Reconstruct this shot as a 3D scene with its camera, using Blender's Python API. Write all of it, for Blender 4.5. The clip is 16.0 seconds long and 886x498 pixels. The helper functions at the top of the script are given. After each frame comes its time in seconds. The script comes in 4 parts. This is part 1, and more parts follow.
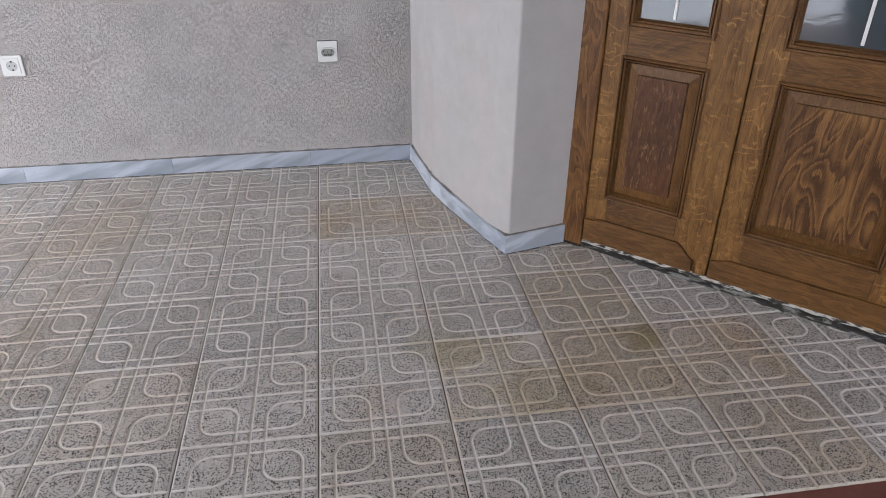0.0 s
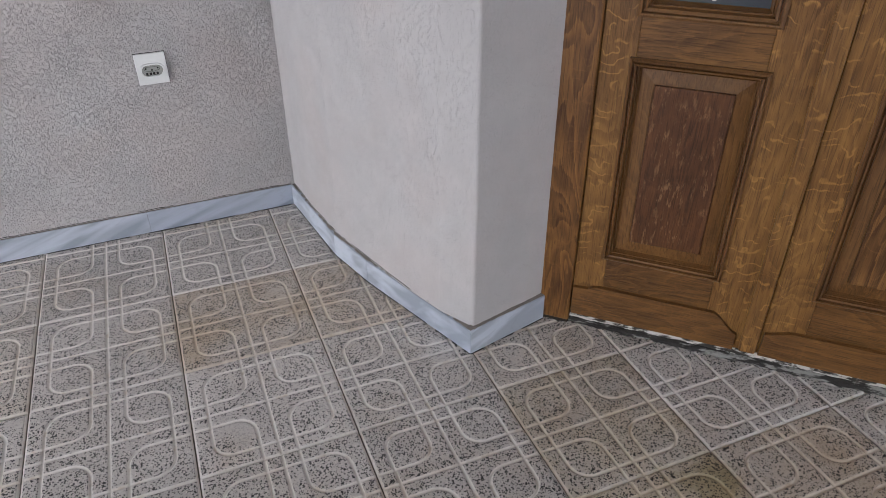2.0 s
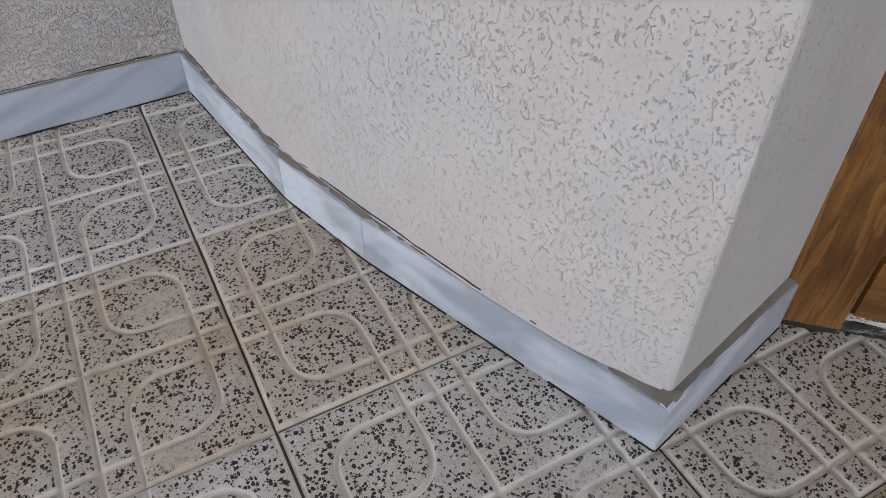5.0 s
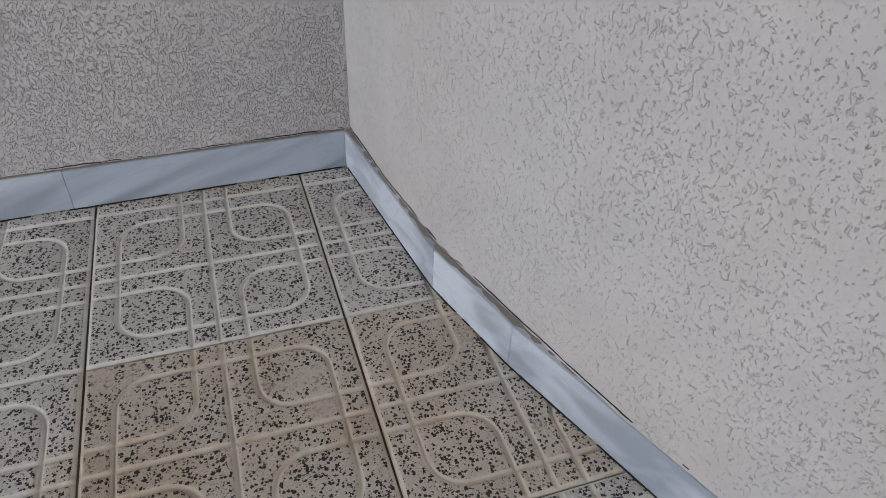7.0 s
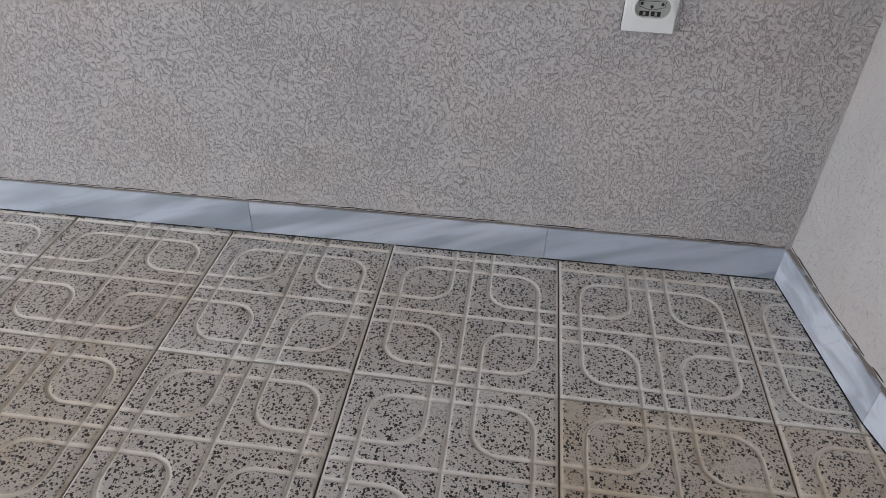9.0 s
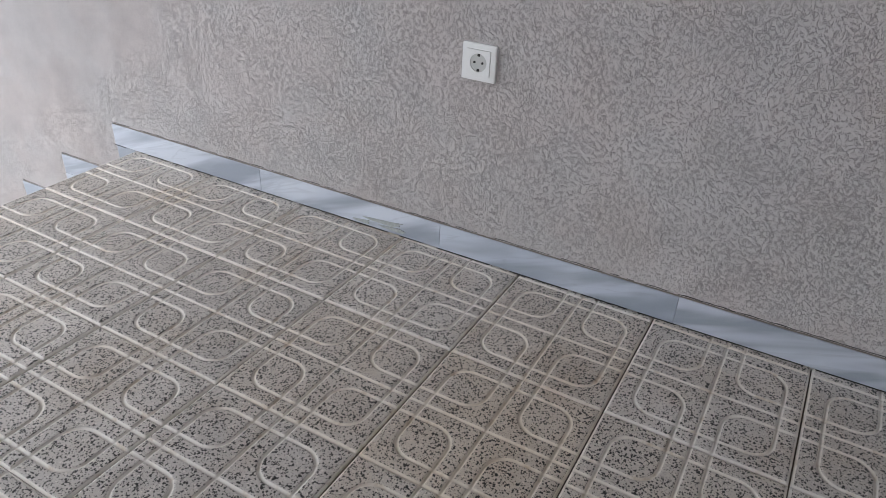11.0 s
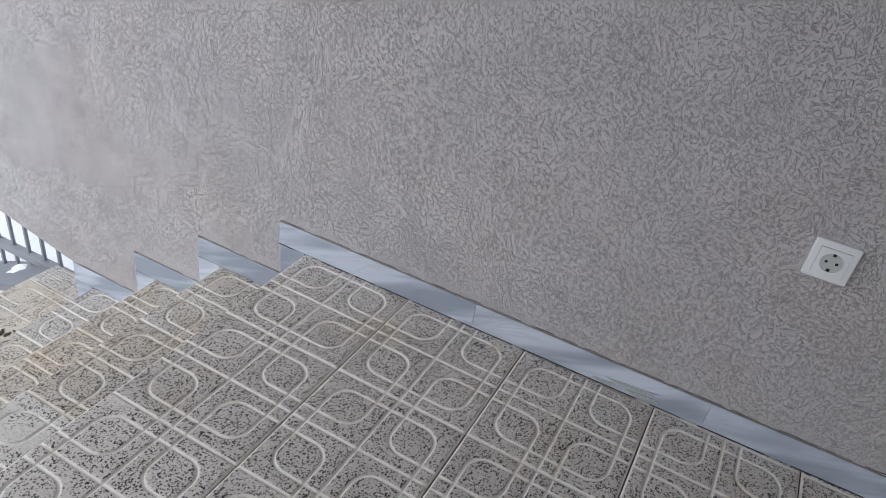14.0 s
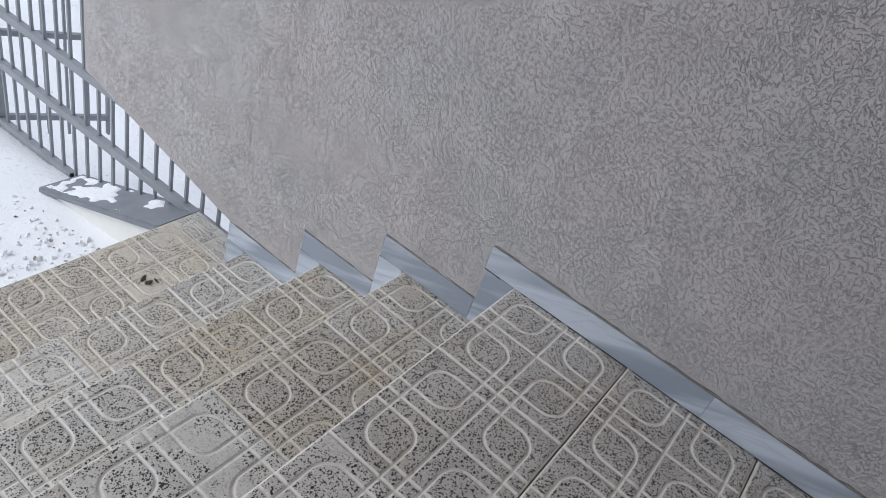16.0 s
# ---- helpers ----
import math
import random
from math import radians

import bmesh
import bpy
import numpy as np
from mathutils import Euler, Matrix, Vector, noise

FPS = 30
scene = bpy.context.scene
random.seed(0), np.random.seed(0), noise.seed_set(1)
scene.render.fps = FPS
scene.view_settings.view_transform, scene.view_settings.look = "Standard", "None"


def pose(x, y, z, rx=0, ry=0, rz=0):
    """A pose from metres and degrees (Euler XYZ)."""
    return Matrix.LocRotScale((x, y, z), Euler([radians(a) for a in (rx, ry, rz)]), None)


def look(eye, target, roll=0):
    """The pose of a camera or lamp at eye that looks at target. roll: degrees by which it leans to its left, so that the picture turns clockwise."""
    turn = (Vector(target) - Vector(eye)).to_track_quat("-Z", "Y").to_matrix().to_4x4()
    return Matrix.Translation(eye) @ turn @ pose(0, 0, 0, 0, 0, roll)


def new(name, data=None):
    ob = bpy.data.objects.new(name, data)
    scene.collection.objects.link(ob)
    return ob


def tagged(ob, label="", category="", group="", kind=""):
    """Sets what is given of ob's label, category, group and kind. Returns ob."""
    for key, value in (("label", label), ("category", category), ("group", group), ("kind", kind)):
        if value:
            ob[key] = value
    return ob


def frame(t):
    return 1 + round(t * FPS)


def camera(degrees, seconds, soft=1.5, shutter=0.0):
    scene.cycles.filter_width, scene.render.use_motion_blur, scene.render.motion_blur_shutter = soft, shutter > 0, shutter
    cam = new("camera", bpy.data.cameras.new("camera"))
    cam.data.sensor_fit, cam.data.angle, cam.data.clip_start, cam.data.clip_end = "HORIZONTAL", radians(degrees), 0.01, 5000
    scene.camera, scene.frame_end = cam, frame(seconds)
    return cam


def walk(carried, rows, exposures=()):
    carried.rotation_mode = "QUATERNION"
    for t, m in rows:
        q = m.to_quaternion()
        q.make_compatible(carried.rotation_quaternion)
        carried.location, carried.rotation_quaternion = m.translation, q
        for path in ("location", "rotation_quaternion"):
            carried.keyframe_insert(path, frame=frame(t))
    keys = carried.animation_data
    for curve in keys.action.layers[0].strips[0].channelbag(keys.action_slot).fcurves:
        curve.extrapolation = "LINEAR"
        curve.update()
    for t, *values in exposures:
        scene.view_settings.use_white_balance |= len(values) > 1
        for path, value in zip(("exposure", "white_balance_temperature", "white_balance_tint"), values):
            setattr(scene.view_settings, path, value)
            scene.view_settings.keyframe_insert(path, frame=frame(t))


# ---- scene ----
cam = camera(63.9, 16.0, soft=0.75)
EXPOSURES = [(0.0, 1.0, 6700, 13), (3.0, 0.9, 6700, 13), (4.2, 0.97, 6700, 12), (6.3, 0.85, 6700, 10), (7.5, 0.7, 6700, 10), (8.5, 0.68, 6750, 11), (10.2, 0.55, 6750, 11),
             (12.3, 0.0, 6500, 11), (13.0, -0.05, 6450, 11), (14.5, -0.17, 6500, 11), (16.0, -0.43, 6450, 10)]
PATH = [
    (0, (0.102, -2.659, 1.278), (0.369, -0.946, 0.28), 0.4),
    (0.5, (0.049, -2.38, 1.255), (0.517, -0.764, 0.173), 0.7),
    (1, (0.127, -2.129, 1.227), (0.582, -0.515, 0.137), -1.5),
    (1.5, (0.139, -1.941, 1.19), (0.563, -0.326, 0.089), -0.8),
    (2, (0.102, -1.728, 1.168), (0.731, -0.177, 0.073), -0.3),
    (2.5, (0.122, -1.51, 1.129), (0.67, 0.048, 0.001), -0.6),
    (3, (0.185, -1.342, 1.063), (0.703, 0.155, -0.158), -0.4),
    (3.5, (0.178, -1.17, 1.001), (0.794, 0.203, -0.317), 0.4),
    (4, (0.211, -1.003, 0.859), (0.88, 0.291, -0.512), -0.3),
    (4.2, (0.236, -0.929, 0.77), (0.916, 0.372, -0.588), -0.4),
    (6.3, (0.317, -0.707, 0.59), (0.984, 0.549, -0.816), -0.7),
    (6.5, (0.287, -0.7, 0.611), (0.92, 0.63, -0.742), 0.3),
    (7, (0.217, -0.703, 0.694), (0.749, 0.756, -0.567), 2.4),
    (7.5, (0.134, -0.714, 0.749), (0.539, 0.783, -0.514), 4.6),
    (8, (0.064, -0.736, 0.769), (0.27, 0.792, -0.506), 4.0),
    (8.5, (-0.023, -0.76, 0.812), (-0.015, 0.823, -0.41), 2.5),
    (9, (-0.113, -0.791, 0.845), (-0.279, 0.815, -0.334), 2.4),
    (9.5, (-0.188, -0.822, 0.879), (-0.486, 0.784, -0.276), 2.9),
    (10, (-0.305, -0.88, 0.922), (-0.828, 0.7, -0.186), 2.3),
    (10.2, (-0.352, -0.911, 0.925), (-0.956, 0.668, -0.143), 2.2),
    (12.3, (-0.643, -1.152, 1.068), (-1.55, 0.289, 0.019), 4.5),
    (12.5, (-0.692, -1.153, 1.091), (-1.58, 0.277, 0.01), 4.6),
    (13, (-0.871, -1.065, 1.124), (-1.732, 0.373, 0.033), 4.9),
    (13.5, (-1.119, -1.024, 1.133), (-1.848, 0.487, 0.045), 8.5),
    (14, (-1.36, -1.024, 1.148), (-2.009, 0.519, 0.055), 9.7),
    (14.5, (-1.566, -0.959, 1.128), (-2.309, 0.529, 0.017), 10.4),
    (15, (-1.717, -0.953, 1.112), (-2.415, 0.529, -0.036), 15.2),
    (15.5, (-1.84, -1.015, 1.106), (-2.475, 0.488, -0.05), 16.7),
    (16, (-1.903, -1.027, 1.086), (-2.598, 0.415, -0.113), 19.9),
]
walk(cam, [(t, look(eye, target, roll)) for t, eye, target, roll in PATH], EXPOSURES)

# ---- daylight: overcast winter sky, one wide soft sun from the open side ----
world = bpy.data.worlds.new("winter_sky")
scene.world = world
world.use_nodes = True
wn = world.node_tree
sky = wn.nodes.new("ShaderNodeTexSky")
sky.sky_type = "NISHITA"
sky.sun_disc = False
sky.sun_elevation = radians(50)
sky.sun_rotation = radians(229)
sky.dust_density = 1.0
grey = wn.nodes.new("ShaderNodeHueSaturation")
grey.inputs["Saturation"].default_value = 0.42
grey.inputs["Value"].default_value = 1.0
wn.links.new(sky.outputs[0], grey.inputs["Color"])
wn.links.new(grey.outputs[0], wn.nodes["Background"].inputs["Color"])
wn.nodes["Background"].inputs["Strength"].default_value = 0.29
sun_data = bpy.data.lights.new("sun", "SUN")
sun_data.energy = 1.3
sun_data.angle = radians(40)
sun_data.color = (0.9, 0.955, 1.0)
sun = new("sun", sun_data)
sun.matrix_world = look((-4.8, -4.2, 7.6), (0, 0, 0))

# ---- material helpers ----


class Nodes:
    """A small wrapper to write node trees in short lines."""

    def __init__(self, name):
        self.mat = bpy.data.materials.new(name)
        self.mat.use_nodes = True
        self.tree = self.mat.node_tree
        self.bsdf = self.tree.nodes["Principled BSDF"]

    def put(self, socket, value):
        if value is None:
            return
        if isinstance(value, bpy.types.NodeSocket):
            self.tree.links.new(value, socket)
        else:
            socket.default_value = value

    def add(self, kind, inputs=(), operation="", clamp=False, smoothed=False, feature="", bands=""):
        n = self.tree.nodes.new(kind)
        if operation:
            n.operation = operation
        if clamp:
            n.use_clamp = True
        if smoothed:
            n.interpolation_type = "SMOOTHSTEP"
        if feature:
            n.feature = feature
        if bands:
            n.wave_type, n.bands_direction = "BANDS", bands
        for k, v in (inputs.items() if isinstance(inputs, dict) else enumerate(inputs)):
            self.put(n.inputs[k], v)
        return n

    def math(self, op, a, b=None, c=None, clamp=False):
        return self.add("ShaderNodeMath", [a, b, c], operation=op, clamp=clamp).outputs[0]

    def vec(self, op, a, b=None):
        n = self.add("ShaderNodeVectorMath", [a, b], operation=op)
        return n.outputs["Value"] if op in ("LENGTH", "DISTANCE", "DOT_PRODUCT") else n.outputs[0]

    def smooth(self, v, lo, hi, a=0.0, b=1.0):
        n = self.add("ShaderNodeMapRange", [v, lo, hi, a, b], smoothed=True)
        return n.outputs[0]

    def line(self, v, lo, hi, a=0.0, b=1.0):
        return self.add("ShaderNodeMapRange", [v, lo, hi, a, b]).outputs[0]

    def noise(self, vec, scale, detail=3.0, rough=0.55, dist=0.0):
        n = self.add("ShaderNodeTexNoise", {"Vector": vec, "Scale": scale, "Detail": detail, "Roughness": rough, "Distortion": dist})
        return n.outputs["Fac"]

    def voro(self, vec, scale, feature="F1", rand=1.0):
        return self.add("ShaderNodeTexVoronoi", {"Vector": vec, "Scale": scale, "Randomness": rand}, feature=feature)

    def scale(self, vec, s, loc=(0, 0, 0), rot=(0, 0, 0)):
        return self.add("ShaderNodeMapping", {"Vector": vec, "Location": loc, "Rotation": rot, "Scale": s}).outputs[0]

    def mix(self, fac, a, b, blend="MIX"):
        n = self.add("ShaderNodeMix")
        n.data_type, n.blend_type = "RGBA", blend
        self.put(n.inputs[0], fac)
        self.put(n.inputs[6], a if isinstance(a, bpy.types.NodeSocket) else (*a, 1))
        self.put(n.inputs[7], b if isinstance(b, bpy.types.NodeSocket) else (*b, 1))
        return n.outputs[2]

    def coord(self, which="Object"):
        return self.add("ShaderNodeTexCoord").outputs[which]

    def place(self):
        return self.add("ShaderNodeNewGeometry").outputs["Position"]

    def rnd(self):
        return self.add("ShaderNodeObjectInfo").outputs["Random"]

    def done(self, color, rough=0.6, height=None, bump=0.3, dist=0.002, metal=0.0, spec=None):
        b = self.bsdf.inputs
        self.put(b["Base Color"], color if isinstance(color, bpy.types.NodeSocket) else (*color, 1))
        self.put(b["Roughness"], rough)
        self.put(b["Metallic"], metal)
        if spec is not None:
            self.put(b["Specular IOR Level"], spec)
        if height is not None:
            n = self.add("ShaderNodeBump", {"Strength": bump, "Distance": dist, "Height": height})
            self.tree.links.new(n.outputs[0], b["Normal"])
        return self.mat


def plain(name, color, rough=0.5, metal=0.0, vary=0.12, scale=30.0):
    """A plain surface with a little uneven tone and a faint relief."""
    m = Nodes(name)
    p = m.coord()
    f = m.noise(p, scale, 4)
    dark = tuple(c * (1 - vary) for c in color)
    lite = tuple(min(1, c * (1 + vary)) for c in color)
    return m.done(m.mix(f, dark, lite), rough, m.noise(p, scale * 6, 2), 0.12, 0.001, metal)


def terrazzo(name, base, chip, groove, chip_share, stains=True, grain=262.0, film=0.05):
    """Cement tile with dark stone chips of mixed size; the moulded channels show bare cement, and film is the share of chips hidden under worn cement."""
    m = Nodes(name)
    info = m.add("ShaderNodeObjectInfo")
    r, tint = info.outputs["Random"], info.outputs["Color"]
    obj = m.coord()
    off = m.add("ShaderNodeCombineXYZ", [m.math("MULTIPLY", r, 37.0), m.math("MULTIPLY", r, 91.0), 0.0]).outputs[0]
    p = m.vec("ADD", obj, off)
    world_p = m.place()
    z = m.add("ShaderNodeSeparateXYZ", [obj]).outputs[2]
    face = m.smooth(z, -0.0016, -0.0005)
    bend = m.add("ShaderNodeTexNoise", {"Vector": p, "Scale": 420.0, "Detail": 1.0}).outputs["Color"]
    q = m.vec("ADD", p, m.vec("MULTIPLY", m.vec("SUBTRACT", bend, (0.5, 0.5, 0.5)), (0.0045, 0.0045, 0.0)))
    clump = m.noise(p, 34.0, 3)

    def chips(scale, share, lo, hi, shift):
        v = m.voro(m.vec("ADD", q, shift), scale)
        rgb = m.add("ShaderNodeSeparateColor", [v.outputs["Color"]])
        keep = m.math("GREATER_THAN", m.math("ADD", rgb.outputs[0], m.line(clump, 0.3, 0.7, -0.16, 0.16)), 1.0 - share)
        size = m.line(m.math("POWER", rgb.outputs[1], 1.5), 0, 1, lo, hi)
        return m.math("MULTIPLY", keep, m.smooth(m.math("SUBTRACT", size, v.outputs["Distance"]), -0.03, 0.05)), v

    c1, v1 = chips(grain, chip_share, 0.22, 0.64, (0.0, 0.0, 0.0))
    c2, v2 = chips(grain * 0.6, chip_share * 0.3, 0.18, 0.5, (3.1, 7.7, 0.0))
    c3, v3 = chips(grain * 0.75, 0.3, 0.25, 0.5, (9.3, 1.2, 0.0))
    c4, v4 = chips(grain * 2.1, 0.5, 0.25, 0.5, (5.3, 4.2, 0.0))
    big = m.noise(p, 7.0, 4)
    fine = m.noise(p, 140.0, 4)
    tone = m.math("ADD", m.line(r, 0, 1, 0.9, 1.08), m.line(m.math("ADD", big, m.math("MULTIPLY", fine, 0.5)), 0.4, 1.1, -0.14, 0.14))
    grey = m.add("ShaderNodeCombineColor", [tone, tone, tone]).outputs[0]
    cement = m.mix(1.0, base, grey, "MULTIPLY")
    col = m.mix(m.math("MULTIPLY", c3, 0.5), cement, tuple(min(1, c * 1.4) for c in base))
    col = m.mix(m.math("MULTIPLY", c4, 0.58), col, tuple(c * 0.3 for c in base))
    dark = m.mix(v1.outputs["Color"], chip, tuple(c * 4.0 for c in chip))
    worn = m.smooth(m.math("ADD", m.noise(p, 9.0, 4, 0.6), m.line(r, 0, 1, -0.08, 0.08)), 0.66 - film * 0.3, 0.72 - film * 0.3)
    bared = m.math("SUBTRACT", 1.0, m.math("MULTIPLY", worn, 0.75))
    black = m.math("MULTIPLY", m.math("MAXIMUM", c1, c2), bared)
    col = m.mix(m.math("MULTIPLY", worn, 0.5), col, cement)
    col = m.mix(m.math("MULTIPLY", black, 0.98), col, dark)
    bare = m.mix(m.noise(p, 55.0, 4), tuple(c * 0.78 for c in groove), tuple(min(1, c * 1.12) for c in groove))
    col = m.mix(face, bare, col)
    brown = m.math("GREATER_THAN", m.math("FRACT", m.math("MULTIPLY", r, 7.13)), 0.72)
    col = m.mix(m.math("MULTIPLY", brown, 0.3), col, m.mix(1.0, col, (0.92, 0.83, 0.71), "MULTIPLY"))
    col = m.mix(m.smooth(m.math("ADD", big, m.math("MULTIPLY", clump, 0.4)), 0.4, 0.9, 0.2, 0.8), col, m.mix(1.0, col, tint, "MULTIPLY"))
    if stains:
        wob = m.noise(world_p, 9.0, 5, 0.65)
        xyz = m.add("ShaderNodeSeparateXYZ", [world_p])
        for (cx, cy, rad, amount, hue) in STAINS:
            dx = m.math("SUBTRACT", xyz.outputs[0], cx)
            dy = m.math("SUBTRACT", xyz.outputs[1], cy)
            d = m.math("SQRT", m.math("ADD", m.math("MULTIPLY", dx, dx), m.math("MULTIPLY", dy, dy)))
            d = m.math("ADD", d, m.math("MULTIPLY", m.math("SUBTRACT", wob, 0.5), rad * 2.2))
            col = m.mix(m.math("MULTIPLY", m.smooth(d, rad, rad * 0.35), amount), col, m.mix(1.0, col, hue, "MULTIPLY"))
        soil = m.smooth(m.noise(world_p, 3.1, 6, 0.68), 0.46, 0.75)
        col = m.mix(m.math("MULTIPLY", soil, 0.55), col, m.mix(1.0, col, (0.8, 0.69, 0.56), "MULTIPLY"))
        grime = m.math("MULTIPLY", m.smooth(m.noise(world_p, 21.0, 5, 0.7), 0.52, 0.72), m.math("SUBTRACT", 1.0, face))
        col = m.mix(m.math("MULTIPLY", grime, 0.6), col, m.mix(1.0, col, (0.62, 0.5, 0.36), "MULTIPLY"))
    h = m.math("ADD", m.math("MULTIPLY", fine, 0.6), m.math("MULTIPLY", black, -0.5))
    rough = m.math("ADD", m.line(big, 0.3, 0.7, 0.33, 0.5), m.math("MULTIPLY", m.math("SUBTRACT", 1.0, face), 0.15))
    return m.done(col, rough, h, 0.25, 0.0006, spec=0.4)


def plaster(name, base, cover=0.5, depth=1.0, dirt_or_shade=0.2, stretch=0.7, fine=1.0):
    """Decorative render: a flat trowelled skin broken by short curling furrows with sharp lips; cover is the share of furrows."""
    m = Nodes(name)
    p = m.place()
    bend = m.add("ShaderNodeTexNoise", {"Vector": p, "Scale": 85.0, "Detail": 1.0}).outputs["Color"]
    bent = m.vec("ADD", p, m.vec("MULTIPLY", m.vec("SUBTRACT", bend, (0.5, 0.5, 0.5)), (0.014, 0.014, 0.014)))
    q = m.vec("MULTIPLY", bent, (1.0, 1.0, stretch))

    def furrows(scale, shift, width, gate):
        a = m.noise(m.vec("ADD", q, shift), scale, 0.0)
        line = m.smooth(m.math("ABSOLUTE", m.math("SUBTRACT", a, 0.5)), width, 0.0)
        return m.math("MULTIPLY", line, m.smooth(m.math("SUBTRACT", m.noise(m.vec("ADD", p, shift), scale * 0.95, 1.0), gate), 0.0, 0.07))

    area = m.line(m.noise(p, 9.0, 3), 0.3, 0.7, 0.05, -0.05)
    gate = m.math("ADD", area, 0.66 - 0.34 * cover)
    f1 = furrows(112.0 * fine, (0.0, 0.0, 0.0), 0.066, gate)
    f2 = furrows(142.0 * fine, (4.2, 1.7, 9.1), 0.075, m.math("ADD", gate, 0.03))
    f3 = furrows(215.0 * fine, (7.3, 3.1, 5.5), 0.1, m.math("ADD", gate, 0.06))
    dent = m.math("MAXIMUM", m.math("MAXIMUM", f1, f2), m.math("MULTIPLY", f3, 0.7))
    lip = m.noise(q, 100.0 * fine, 2)
    skin = m.noise(p, 240.0, 3, 0.6)
    cloud = m.noise(p, 2.2, 4, 0.6)
    patch = m.noise(p, 13.0, 3)
    tone = m.math("ADD", m.line(cloud, 0.3, 0.7, 0.96, 1.04), m.line(patch, 0.3, 0.7, -0.04, 0.04))
    col = m.mix(1.0, base, m.add("ShaderNodeCombineColor", [tone, tone, tone]).outputs[0], "MULTIPLY")
    hue = m.smooth(m.noise(m.vec("ADD", p, (3.3, 0.0, 8.8)), 3.1, 3), 0.38, 0.62)
    col = m.mix(hue, m.mix(1.0, col, (0.99, 1.0, 1.005), "MULTIPLY"), m.mix(1.0, col, (1.02, 0.99, 0.98), "MULTIPLY"))
    # Shade in the furrows is put into the colour, so the relief reads.
    col = m.mix(m.math("MULTIPLY", dent, dirt_or_shade), col, tuple(c * 0.38 for c in base))
    h = m.math("ADD", m.math("MULTIPLY", skin, 0.06), m.math("ADD", m.math("MULTIPLY", dent, -0.75 * depth), m.math("MULTIPLY", lip, 0.55 * depth)))
    return m.done(col, 0.85, h, 1.0, 0.0055, spec=0.2)


def marble(name):
    """Pale blue-grey marble with slanting streaks, another tone for each slab."""
    m = Nodes(name)
    r = m.rnd()
    p = m.place()
    off = m.add("ShaderNodeCombineXYZ", [m.math("MULTIPLY", r, 11.0), m.math("MULTIPLY", r, 23.0), m.math("MULTIPLY", r, 7.0)]).outputs[0]
    along = m.scale(m.vec("ADD", p, off), (5.0, 5.0, 11.0), rot=(0, radians(38), 0))
    streak = m.noise(m.scale(along, (0.22, 0.8, 1.1)), 2.0, 2.5, 0.5, 0.4)
    vein = m.smooth(m.math("ABSOLUTE", m.math("SUBTRACT", m.noise(m.scale(along, (0.16, 0.7, 1.0)), 2.4, 3, 0.55, 0.6), 0.5)), 0.025, 0.0)
    fine = m.noise(p, 260.0, 2)
    tone = m.math("ADD", m.smooth(streak, 0.32, 0.66), m.line(r, 0, 1, -0.4, 0.3))
    col = m.mix(m.math("MINIMUM", m.math("MAXIMUM", tone, 0.0), 1.0), (0.30, 0.34, 0.41), (0.62, 0.67, 0.76))
    col = m.mix(1.0, col, m.add("ShaderNodeObjectInfo").outputs["Color"], "MULTIPLY")
    col = m.mix(m.math("MULTIPLY", vein, 0.22), col, (0.3, 0.33, 0.39))
    col = m.mix(m.math("MULTIPLY", fine, 0.1), col, (0.7, 0.73, 0.79))
    return m.done(col, m.line(streak, 0.3, 0.7, 0.28, 0.45), m.noise(p, 40.0, 3), 0.08, 0.001)


